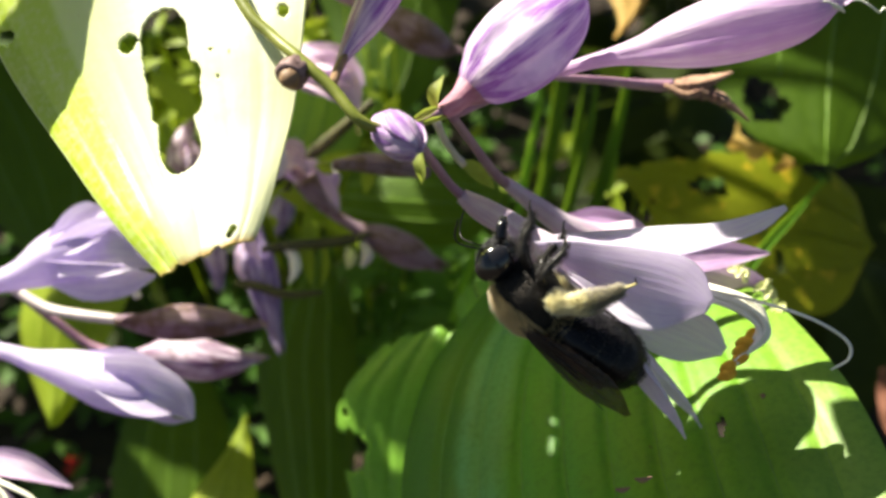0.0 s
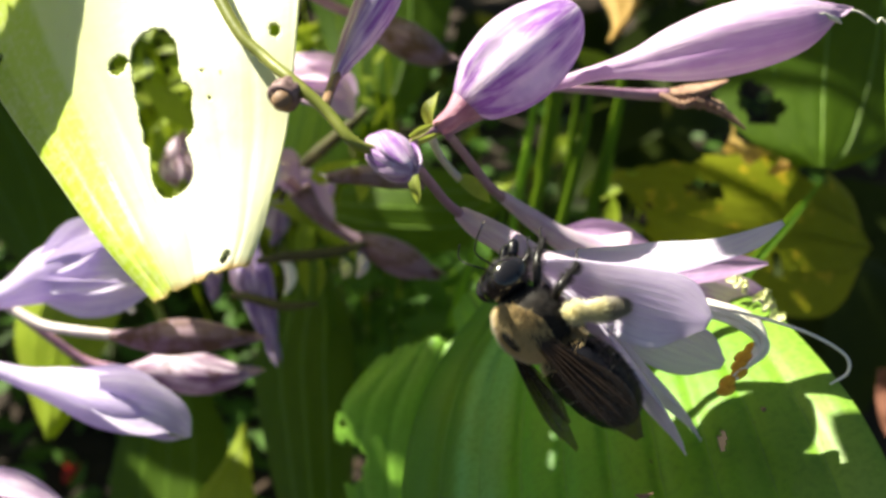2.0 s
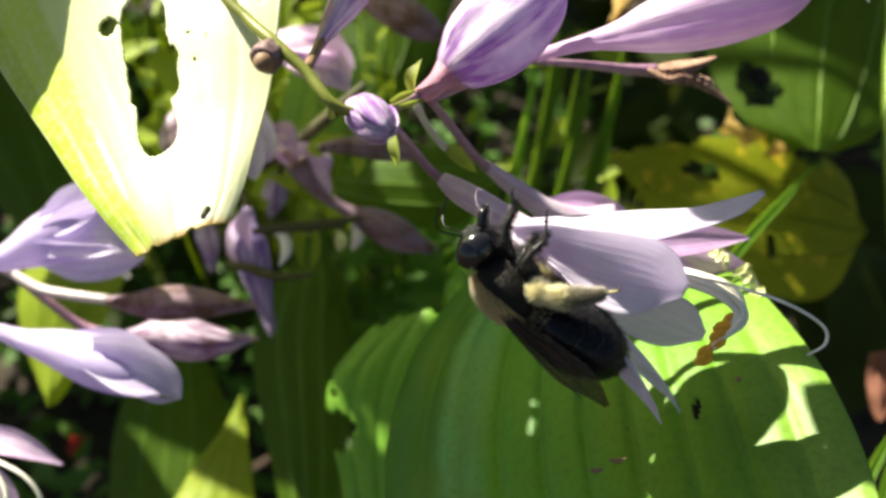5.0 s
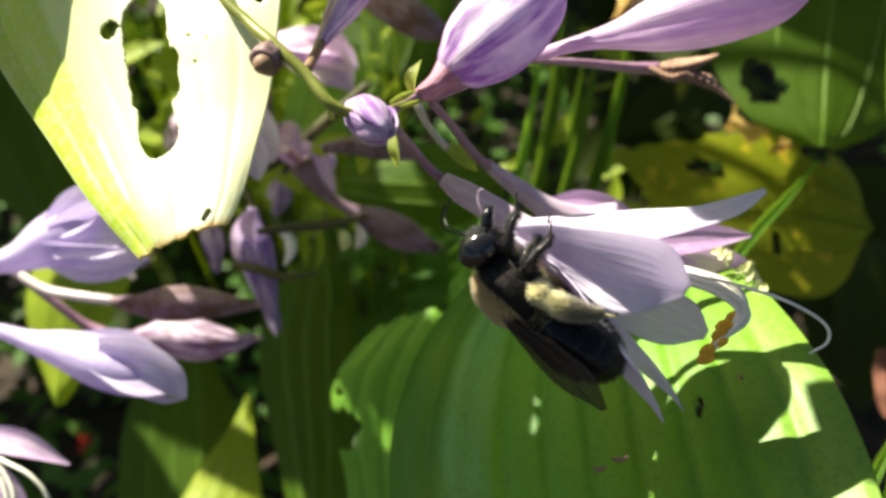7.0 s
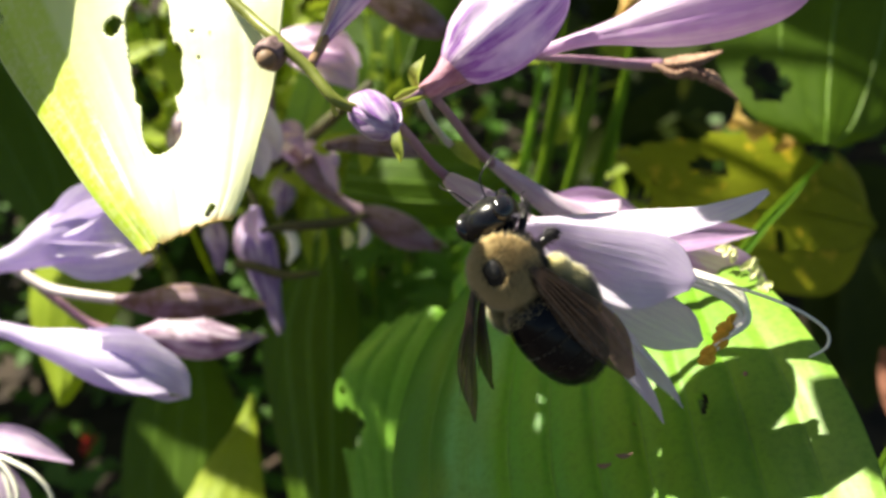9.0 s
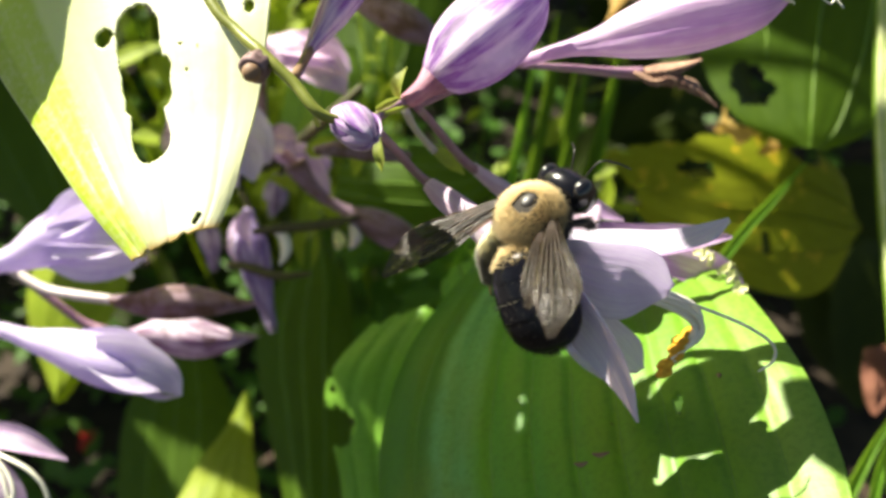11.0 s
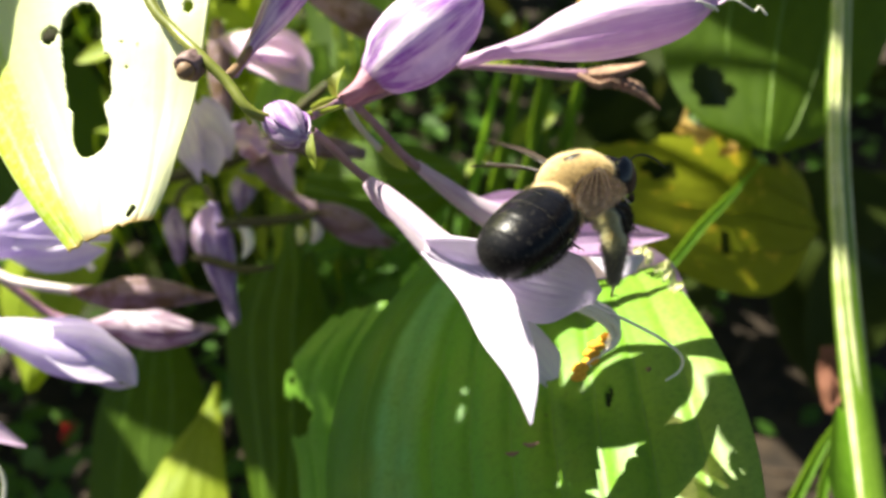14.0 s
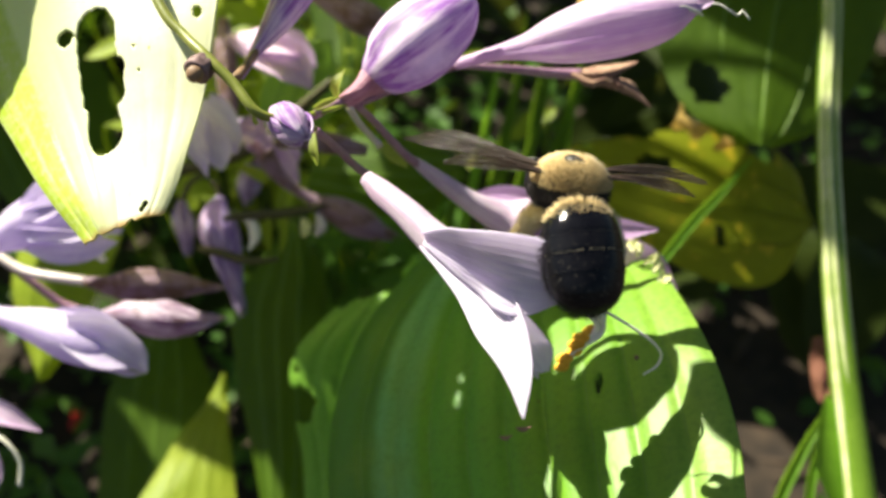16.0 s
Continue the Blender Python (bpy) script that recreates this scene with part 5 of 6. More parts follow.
for k in range(6):
    g = Geo()
    o = Vector(((k % 3 - 1) * 0.0007, (k // 3) * 0.0010, (k % 2) * 0.0006))
    tip = Vector((0.0337, 0.0735, 0.3236)).lerp(Vector((0.0373, 0.0772, 0.3267)), k / 5) + Vector((rnd.uniform(-0.0006, 0.0006), 0, 0))
    sweep(g, [Vector((0.0218, 0.0830, 0.3308)) + o, Vector((0.0316, 0.0800, 0.3303)) + o, Vector((0.0366, 0.0780, 0.3293)) + o, Vector((0.0380, 0.0763, 0.3272)) + o * 0.7, tip], [0.0003, 0.00042, 0.00044, 0.00032, 0.00014], 26, 8)
    filament = part("filament", g, CREAM, flower, "cream curved filament")
    stamens.append(filament)
    g = Geo()
    d = Vector((rnd.uniform(0.2, 1), rnd.uniform(-0.5, 0.5), rnd.uniform(0.1, 1))).normalized() * 0.0011
    sweep(g, [tip + d, tip + d * 0.4 + Vector((0.0001, 0, 0)), tip - d * 0.4, tip - d], [0.0003, 0.00066, 0.00066, 0.0003], 12, 10, 3, 0.3)
    part("anther", g, POLLEN, filament, "orange anther")
g = Geo()
sweep(g, [(0.0216, 0.0825, 0.3318), (0.0333, 0.0795, 0.3312), (0.0388, 0.0762, 0.3319), (0.0425, 0.0737, 0.3319), (0.0457, 0.0724, 0.3302), (0.0459, 0.0712, 0.3287), (0.0439, 0.0704, 0.3277)], [0.00022, 0.00021, 0.0002, 0.0002, 0.0002, 0.00018, 0.00012], 46, 8)
stamens.append(part("pistil", g, CREAM, flower, "long curled cream pistil"))

# ---- second scape on the other side, with drooping flowers ----
def drooping(name, pts, ws_tube, petals, mat, label, stalk=None, stalk_r=0.0009, stalk_mat=None):
    th = thing(name, pts[0], label, "flower", "hosta flowers")
    g = Geo()
    sweep(g, pts, ws_tube, 30, 22, 6, 0.1)
    part("tube", g, mat, th)
    for pp, ww, ff in petals:
        g = Geo()
        ribbon(g, pp, ww, ff, 24, 8, 0.4, 0.0001, 6)
        part("petal", g, mat, th)
    if stalk:
        g = Geo()
        sweep(g, stalk, [stalk_r] * len(stalk), 20, 8)
        part("pedicel", g, stalk_mat or STEM_PALE, th)
    return th


drooping("hosta_flower", [(-0.0912, 0.1146, 0.2901), (-0.0781, 0.1119, 0.2899), (-0.0717, 0.1101, 0.2892), (-0.0639, 0.1077, 0.2893), (-0.0563, 0.1048, 0.2889), (-0.0502, 0.1029, 0.2881), (-0.0454, 0.1014, 0.2862)],
         [0.0012, 0.0014, 0.0020, 0.0036, 0.0046, 0.0040, 0.0018],
         [([(-0.0567, 0.1032, 0.2933), (-0.0498, 0.1013, 0.2926), (-0.0442, 0.0999, 0.2907), (-0.0415, 0.0984, 0.2872)], (0.003, 0.0048, 0.0034, 0.0003), (0.1, -0.8, 0.5)),
          ([(-0.0616, 0.1079, 0.2912), (-0.0544, 0.1063, 0.2908), (-0.0483, 0.1035, 0.2889), (-0.0440, 0.1009, 0.2855)], (0.002, 0.0036, 0.003, 0.0003), (0.2, -0.3, 0.9)),
          ([(-0.0586, 0.1049, 0.2874), (-0.0525, 0.1024, 0.2858), (-0.0473, 0.1006, 0.2851), (-0.0430, 0.1003, 0.2848)], (0.002, 0.0032, 0.0026, 0.0003), (0, -0.6, -0.4))],
         BUD_BLUE, "half-closed blue-lilac hosta flower in sun")
drooping("hosta_flower", [(-0.0995, 0.1249, 0.2919), (-0.0884, 0.1248, 0.2933), (-0.0780, 0.1245, 0.2963), (-0.0699, 0.1249, 0.3000), (-0.0638, 0.1261, 0.3016), (-0.0587, 0.1268, 0.3024)],
         [0.0012, 0.0016, 0.0026, 0.0050, 0.0060, 0.0050],
         [([(-0.0692, 0.1230, 0.3040), (-0.0638, 0.1240, 0.3070), (-0.0602, 0.1264, 0.3084), (-0.0586, 0.1284, 0.3093)], (0.002, 0.004, 0.0036, 0.0004), (-0.3, -0.6, 0.6)),
          ([(-0.0677, 0.1210, 0.3031), (-0.0604, 0.1214, 0.3053), (-0.0545, 0.1214, 0.3053), (-0.0497, 0.1212, 0.3017)], (0.003, 0.005, 0.0044, 0.0005), (0, -0.7, 0.6)),
          ([(-0.0696, 0.1213, 0.3003), (-0.0632, 0.1199, 0.3001), (-0.0562, 0.1199, 0.3001), (-0.0510, 0.1208, 0.2996)], (0.003, 0.0045, 0.0036, 0.0004), (0, -0.8, 0))],
         BUD_BLUE, "open lilac hosta flower half hidden by the gnawed leaf")
bud("flower_bud", [(-0.0643, 0.1283, 0.2719), (-0.0599, 0.1278, 0.2728), (-0.0539, 0.1272, 0.2737), (-0.0479, 0.1258, 0.2735), (-0.0423, 0.1256, 0.2733), (-0.0366, 0.1259, 0.2737)], [0.0010, 0.0020, 0.0040, 0.0042, 0.0028, 0.0003], BUD_DULL,
    "closed purple bud with brown streaks", [(-0.0848, 0.1336, 0.2851), (-0.0778, 0.1312, 0.2789), (-0.0717, 0.1297, 0.2737), (-0.0631, 0.1283, 0.2719)], STEM_MAUVE, 0.0009)
bud("flower_bud", [(-0.0621, 0.1241, 0.2860), (-0.0573, 0.1237, 0.2855), (-0.0519, 0.1237, 0.2855), (-0.0468, 0.1246, 0.2850), (-0.0406, 0.1252, 0.2841), (-0.0352, 0.1257, 0.2831)], [0.0009, 0.0020, 0.0034, 0.0034, 0.0022, 0.0003], BUD_FADED,
    "withered brown-mauve flower bud", [(-0.0824, 0.1292, 0.2893), (-0.0760, 0.1263, 0.2871), (-0.0691, 0.1247, 0.2867), (-0.0614, 0.1241, 0.2859)], STEM_PALE, 0.0010)
hanging = bud("flower_bud", [(-0.0405, 0.1549, 0.2855), (-0.0407, 0.1523, 0.2825), (-0.0400, 0.1496, 0.2791), (-0.0386, 0.1457, 0.2743), (-0.0370, 0.1418, 0.2694), (-0.0353, 0.1379, 0.2646)], [0.0010, 0.0025, 0.0037, 0.0033, 0.0021, 0.0004], BUD_HANG,
              "hanging violet flower with folded pale-edged petals", [(-0.0425, 0.1572, 0.2884), (-0.0412, 0.1561, 0.2871), (-0.0405, 0.1548, 0.2854)], STEM_DARK, 0.0008, lobes=4, depth=0.45, twist=0.15)
for pts, side in (([(-0.0409, 0.1505, 0.2873), (-0.0428, 0.1480, 0.2843), (-0.0431, 0.1453, 0.2810), (-0.0411, 0.1431, 0.2783)], (-0.7, -0.6, 0.3)), ([(-0.0393, 0.1505, 0.2881), (-0.0405, 0.1490, 0.2863), (-0.0403, 0.1475, 0.2844), (-0.0388, 0.1461, 0.2827)], (0.1, -0.8, 0.5))):
    g = Geo()
    ribbon(g, pts, [0.0006, 0.0016, 0.0014, 0.0002], side, 14, 6, 0.3)
    part("petal", g, BUD_PALE, hanging, "whitish outer petal")
bud("flower_bud", [(-0.0527, 0.1625, 0.2782), (-0.0529, 0.1599, 0.2751), (-0.0517, 0.1565, 0.2726), (-0.0509, 0.1536, 0.2690)], [0.0010, 0.0024, 0.0022, 0.0004], BUD_HANG, "small violet bud in shade",
    [(-0.0479, 0.1685, 0.2823), (-0.0514, 0.1659, 0.2807), (-0.0527, 0.1623, 0.2780)], STEM_DARK, 0.0007, lobes=3, depth=0.4)
bud("flower_bud", [(-0.0383, 0.1780, 0.2786), (-0.0390, 0.1754, 0.2753), (-0.0396, 0.1733, 0.2726), (-0.0398, 0.1719, 0.2708)], [0.0014, 0.0030, 0.0024, 0.0004], BUD_HANG, "small dark violet bud in shade", [(-0.0350, 0.1822, 0.2823), (-0.0369, 0.1797, 0.2807), (-0.0383, 0.1778, 0.2783)], STEM_DARK, 0.0008)
bud("flower_bud", [(-0.0290, 0.1556, 0.2970), (-0.0251, 0.1538, 0.2914), (-0.0193, 0.1528, 0.2869), (-0.0128, 0.1525, 0.2833), (-0.0067, 0.1514, 0.2803), (-0.0002, 0.1504, 0.2773)], [0.0028, 0.0016, 0.0013, 0.0034, 0.0036, 0.0004], BUD_FADED,
    "faded mauve flower drooping in shade", [(-0.0314, 0.1569, 0.2987), (-0.0302, 0.1563, 0.2979), (-0.0290, 0.1554, 0.2968)], STEM_MAUVE, 0.0012)
drooping("hosta_flower", [(-0.0372, 0.1729, 0.2883), (-0.0331, 0.1717, 0.2884), (-0.0290, 0.1700, 0.2879), (-0.0250, 0.1680, 0.2869)], [0.0012, 0.0030, 0.0040, 0.0030],
         [([(-0.0324, 0.1679, 0.2901), (-0.0285, 0.1655, 0.2886), (-0.0259, 0.1639, 0.2866), (-0.0235, 0.1628, 0.2835)], (0.002, 0.0036, 0.003, 0.0003), (0, -0.8, 0.4))], BUD_PALE, "pale lilac flower in half shade")
drooping("hosta_flower", [(-0.0369, 0.1699, 0.3184), (-0.0324, 0.1682, 0.3179), (-0.0273, 0.1665, 0.3173), (-0.0222, 0.1644, 0.3163)], [0.0008, 0.0028, 0.0050, 0.0044],
         [([(-0.0308, 0.1648, 0.3200), (-0.0256, 0.1630, 0.3209), (-0.0203, 0.1626, 0.3204), (-0.0165, 0.1632, 0.3180)], (0.002, 0.0036, 0.0034, 0.0004), (-0.3, -0.3, 0.9)),
          ([(-0.0282, 0.1624, 0.3186), (-0.0230, 0.1599, 0.3187), (-0.0192, 0.1582, 0.3166), (-0.0169, 0.1576, 0.3128)], (0.003, 0.0040, 0.0034, 0.0004), (-0.3, -0.5, 0.7)),
          ([(-0.0256, 0.1621, 0.3198), (-0.0218, 0.1608, 0.3198), (-0.0183, 0.1599, 0.3187), (-0.0158, 0.1605, 0.3163)], (0.002, 0.0030, 0.0028, 0.0003), (0.2, -0.7, 0.6))], BUD_PALE, "pale pink-lilac striped hosta flower in sun")
bud("flower_bud", [(-0.0407, 0.1827, 0.3167), (-0.0400, 0.1781, 0.3126), (-0.0392, 0.1727, 0.3077), (-0.0381, 0.1673, 0.3028), (-0.0373, 0.1637, 0.2983)], [0.0012, 0.0024, 0.0026, 0.0020, 0.0008], BUD_FADED, "hanging faded lilac flower tube", tip=False)
drooping("hosta_flower", [(-0.0438, 0.1598, 0.3094), (-0.0418, 0.1570, 0.3076), (-0.0399, 0.1542, 0.3058), (-0.0386, 0.1526, 0.3037)], [0.0010, 0.0026, 0.0044, 0.0050],
         [([(-0.0399, 0.1535, 0.3111), (-0.0366, 0.1495, 0.3095), (-0.0340, 0.1470, 0.3064), (-0.0324, 0.1467, 0.3029)], (0.003, 0.0052, 0.0044, 0.0004), (-0.4, -0.4, 0.8)),
          ([(-0.0411, 0.1519, 0.3093), (-0.0402, 0.1485, 0.3067), (-0.0392, 0.1455, 0.3031), (-0.0388, 0.1443, 0.2985)], (0.003, 0.0044, 0.0034, 0.0004), (-0.6, -0.5, 0.6)),
          ([(-0.0381, 0.1484, 0.3081), (-0.0363, 0.1457, 0.3065), (-0.0354, 0.1439, 0.3042), (-0.0349, 0.1428, 0.3013)], (0.002, 0.0034, 0.0028, 0.0003), (0.1, -0.8, 0.4))], BUD_BLUE, "pale lilac-white hosta flower hanging behind the gnawed leaf")
drooping("hosta_flower", [(-0.0385, 0.1699, 0.2965), (-0.0360, 0.1683, 0.2960), (-0.0336, 0.1666, 0.2956)], [0.0010, 0.0026, 0.0030],
         [([(-0.0368, 0.1652, 0.2971), (-0.0340, 0.1641, 0.2972), (-0.0316, 0.1634, 0.2964), (-0.0300, 0.1633, 0.2947)], (0.001, 0.0026, 0.0022, 0.0003), (0, -0.7, 0.6)),
          ([(-0.0355, 0.1659, 0.2979), (-0.0333, 0.1654, 0.2988), (-0.0314, 0.1651, 0.2984), (-0.0301, 0.1654, 0.2973)], (0.001, 0.0020, 0.0018, 0.0003), (0, -0.5, 0.8))], BUD_PALE, "small pale flower catching the sun")
bud("flower_bud", [(-0.0162, 0.1685, 0.3298), (-0.0106, 0.1677, 0.3272), (-0.0050, 0.1668, 0.3244), (-0.0005, 0.1663, 0.3221), (0.0032, 0.1665, 0.3208)], [0.0016, 0.0030, 0.0036, 0.0026, 0.0004], BUD_FADED,
    "faded mauve bud behind the front buds", [(-0.0249, 0.1693, 0.3341), (-0.0206, 0.1688, 0.3318), (-0.0156, 0.1684, 0.3296)], STEM_MAUVE, 0.0010)
bud("flower_bud", [(-0.0186, 0.1270, 0.3189), (-0.0140, 0.1289, 0.3181), (-0.0083, 0.1303, 0.3166), (-0.0024, 0.1312, 0.3146)], [0.0008, 0.0016, 0.0020, 0.0010], BUD_FADED, "slim faded mauve flower tube", tip=False)
drooping("hosta_flower", [(-0.0567, 0.1754, 0.2996), (-0.0577, 0.1729, 0.2981), (-0.0584, 0.1703, 0.2963), (-0.0589, 0.1689, 0.2945)], [0.0008, 0.0018, 0.0026, 0.0026],
         [([(-0.0583, 0.1688, 0.2977), (-0.0583, 0.1666, 0.2965), (-0.0580, 0.1652, 0.2948), (-0.0576, 0.1645, 0.2923)], (0.0016, 0.0026, 0.0024, 0.0003), (0, -0.8, 0.5)),
          ([(-0.0571, 0.1700, 0.2977), (-0.0558, 0.1678, 0.2964), (-0.0551, 0.1665, 0.2947), (-0.0551, 0.1659, 0.2923)], (0.0012, 0.0020, 0.0018, 0.0003), (0.4, -0.7, 0.4))], BUD_DULL, "dull lilac flower seen through the gnawed hole")
drooping("hosta_flower", [(-0.0924, 0.1060, 0.2758), (-0.0872, 0.1025, 0.2746), (-0.0831, 0.0991, 0.2734), (-0.0806, 0.0966, 0.2719)], [0.0012, 0.0022, 0.0034, 0.0036],
         [([(-0.0805, 0.0984, 0.2774), (-0.0751, 0.0972, 0.2776), (-0.0703, 0.0964, 0.2765), (-0.0641, 0.0952, 0.2734)], (0.0012, 0.0024, 0.0020, 0.0002), (0.1, -0.4, 0.9)),
          ([(-0.0800, 0.0947, 0.2744), (-0.0761, 0.0914, 0.2718), (-0.0737, 0.0888, 0.2684), (-0.0734, 0.0867, 0.2640)], (0.002, 0.0036, 0.003, 0.0004), (0.4, -0.7, 0.3))], BUD_PALE, "pale open hosta flower with long white stamens")
white = thing("flower_stamens", (-0.0770, 0.0941, 0.2768), "long curling white stamens of the pale flower", "flower")
for pts in ([(-0.0770, 0.0944, 0.2771), (-0.0722, 0.0921, 0.2775), (-0.0680, 0.0902, 0.2766), (-0.0652, 0.0879, 0.2737), (-0.0653, 0.0850, 0.2700)], [(-0.0765, 0.0934, 0.2776), (-0.0732, 0.0911, 0.2762), (-0.0710, 0.0879, 0.2737), (-0.0727, 0.0855, 0.2707)], [(-0.0770, 0.0938, 0.2764), (-0.0746, 0.0917, 0.2753), (-0.0728, 0.0887, 0.2732), (-0.0718, 0.0861, 0.2698)]):
    g = Geo()
    sweep(g, pts, [0.0004] * len(pts), 24, 6)
    part("stamen", g, CREAM, white)

scape2 = thing("flower_scape", (-0.0982, 0.1273, 0.2869), "pale mauve hosta scape with drooping flowers", "flower stem")
g = Geo()
sweep(g, [(-0.1246, 0.1433, 0.2911), (-0.1005, 0.1351, 0.2903), (-0.0840, 0.1297, 0.2899), (-0.0808, 0.1287, 0.2886)], [0.0016, 0.0015, 0.0012, 0.001], 24, 8)
part("stem", g, STEM_PALE, scape2)
g = Geo()
sweep(g, [(-0.0621, 0.1290, 0.2923), (-0.0596, 0.1274, 0.2918), (-0.0571, 0.1253, 0.2908)], [0.0006, 0.001, 0.0007], 10, 8)
part("pedicel_stub", g, CREAM, scape2)
scape3 = thing("flower_scape", (-0.0498, 0.1755, 0.2770), "dark brown scape in shade behind the gnawed leaf", "flower stem")
g = Geo()
sweep(g, [(-0.0632, 0.1787, 0.2747), (-0.0475, 0.1792, 0.2785), (-0.0388, 0.1797, 0.2824), (-0.0300, 0.1800, 0.2893), (-0.0216, 0.1806, 0.2966), (-0.0162, 0.1817, 0.3012)], [0.0018, 0.0018, 0.0017, 0.0016, 0.0013, 0.001], 36, 8)
part("stem", g, STEM_DARK, scape3)
for pts, radii in (
        ([(-0.0386, 0.1480, 0.2842), (-0.0331, 0.1486, 0.2848), (-0.0258, 0.1490, 0.2851), (-0.0198, 0.1497, 0.2857), (-0.0155, 0.1504, 0.2865)], [0.0007, 0.0011, 0.0012, 0.0011, 0.0005]),
        ([(-0.0440, 0.1435, 0.2789), (-0.0392, 0.1430, 0.2781), (-0.0331, 0.1420, 0.2768), (-0.0258, 0.1424, 0.2770)], [0.0007, 0.0010, 0.0010, 0.0005]),
):
    g = Geo()
    sweep(g, pts, radii, 24, 8)
    part("side_stalk", g, STEM_DARK, scape3)
for pts, halves in (
        ([(-0.0260, 0.1565, 0.3006), (-0.0222, 0.1574, 0.3015), (-0.0184, 0.1582, 0.3025)], [0.0004, 0.0011, 0.0001]),
        ([(-0.0266, 0.1562, 0.3002), (-0.0245, 0.1557, 0.2995), (-0.0228, 0.1552, 0.2989)], [0.0002, 0.0011, 0.0001]),
        ([(-0.0349, 0.1531, 0.2951), (-0.0319, 0.1527, 0.2945), (-0.0295, 0.1517, 0.2932), (-0.0280, 0.1507, 0.2920)], [0.0002, 0.0011, 0.0010, 0.0001]),
        ([(-0.0361, 0.1502, 0.2916), (-0.0354, 0.1493, 0.2905), (-0.0352, 0.1484, 0.2894)], [0.0002, 0.0010, 0.0001]),
        ([(-0.0169, 0.1661, 0.2947), (-0.0165, 0.1638, 0.2919), (-0.0172, 0.1616, 0.2893)], [0.0006, 0.0017, 0.0002]),
        ([(-0.0288, 0.1516, 0.2821), (-0.0292, 0.1497, 0.2798), (-0.0286, 0.1465, 0.2757)], [0.0006, 0.0015, 0.0002]),
        ([(-0.0259, 0.1526, 0.2816), (-0.0255, 0.1498, 0.2781), (-0.0264, 0.1469, 0.2747)], [0.0004, 0.0010, 0.0001]),
):
    g = Geo()
    ribbon(g, pts, halves, (-0.3, -0.5, 0.8), 12, 6, 0.3)
    part("bract", g, LEAF_LIT, scape3, "bract with sunlight put into its yellow-green")
for pts, radii, mat, label in (
        ([(-0.0348, 0.1495, 0.2843), (-0.0321, 0.1483, 0.2828), (-0.0315, 0.1462, 0.2802), (-0.0330, 0.1442, 0.2778)], [0.0005, 0.0012, 0.0012, 0.0002], CREAM, "pale dry seed pod"),
        ([(-0.0206, 0.1494, 0.2839), (-0.0197, 0.1479, 0.2820), (-0.0204, 0.1465, 0.2803)], [0.0005, 0.0015, 0.0004], VEIN_PALE, "pale yellow seed pod"),
        ([(-0.0172, 0.1502, 0.2847), (-0.0162, 0.1483, 0.2824), (-0.0175, 0.1467, 0.2805)], [0.0005, 0.0014, 0.0004], STEM_PALE, "pinkish dry seed pod"),
):
    g = Geo()
    sweep(g, pts, radii, 16, 10, 3, 0.2)
    part("seed_pod", g, mat, scape3, label)

# ---- the bee ----
bee = thing("bee", (0, 0, 0), "carpenter bee with tan furry thorax and glossy black abdomen", "bee")
g = Geo()
ellipsoid(g, (0, 0, 0), (0.0042, 0.0041, 0.0036), 18, 26)
thorax = part("thorax", g, THORAX, bee, "brown thorax under tan fur")
g = Geo()
fur(g, (0, 0, 0), (0.0042, 0.0041, 0.0036), 9500, 0.0010, 3, lambda d: d.z > 0.22 + 0.25 * max(0, d.y) and not (d.z > 0.93 and abs(d.x) < 0.3), (0, -0.55, 0), 0.000035)
part("fur", g, FUR_TAN, thorax, "dense tan fur")
g = Geo()
fur(g, (0, 0, 0), (0.0041, 0.0040, 0.0036), 3600, 0.0009, 4, lambda d: d.z < 0.3, (0, -0.4, 0), 0.00005)
part("under_fur", g, FUR_DARK, thorax)
g = Geo()
ellipsoid(g, (0, 0.0003, 0.00345), (0.0009, 0.0011, 0.0004), 8, 16)
part("bald_spot", g, SPOT, thorax, "shiny black bald spot")

HEAD_AT = Vector((0, 0.0056, -0.0008))
g = Geo()
ellipsoid(g, HEAD_AT, (0.0037, 0.0024, 0.0029), 16, 24, lambda d: 1 - 0.12 * max(0, -d.z))
head = part("head", g, CHITIN, bee, "glossy black head")
for sx in (-1, 1):
    g = Geo()
    ellipsoid(g, HEAD_AT + Vector((sx * 0.0025, 0.0003, 0.0003)), (0.0012, 0.0018, 0.0024), 12, 16)
    part("eye", g, EYE, head)
    g = Geo()
    sweep(g, [HEAD_AT + Vector((sx * 0.0009, 0.0022, 0.0004)), HEAD_AT + Vector((sx * 0.0018, 0.0044, 0.0016)), HEAD_AT + Vector((sx * 0.0032, 0.0056, 0.0010)), HEAD_AT + Vector((sx * 0.0042, 0.0066, -0.0006))],
          [0.00012, 0.00010, 0.00012, 0.00009], 16, 6)
    part("antenna", g, LEG, head)
    g = Geo()
    sweep(g, [HEAD_AT + Vector((sx * 0.0014, 0.0016, -0.0020)), HEAD_AT + Vector((sx * 0.0013, 0.0026, -0.0032)), HEAD_AT + Vector((sx * 0.0003, 0.0028, -0.0038))], [0.0007, 0.0006, 0.0002], 10, 8)
    part("mandible", g, CHITIN, head)
g = Geo()
fur(g, HEAD_AT, (0.0036, 0.0023, 0.0028), 500, 0.0006, 6, lambda d: d.z < 0.6 and abs(d.x) < 0.6, (0, 0.2, -0.2), 0.00004)
part("face_fur", g, FUR_DARK, head)

HIP = Vector((0, -0.0036, -0.0006))
abdomen = new("abdomen")
abdomen.parent = bee
abdomen.empty_display_size = 0.005
abdomen.location = HIP
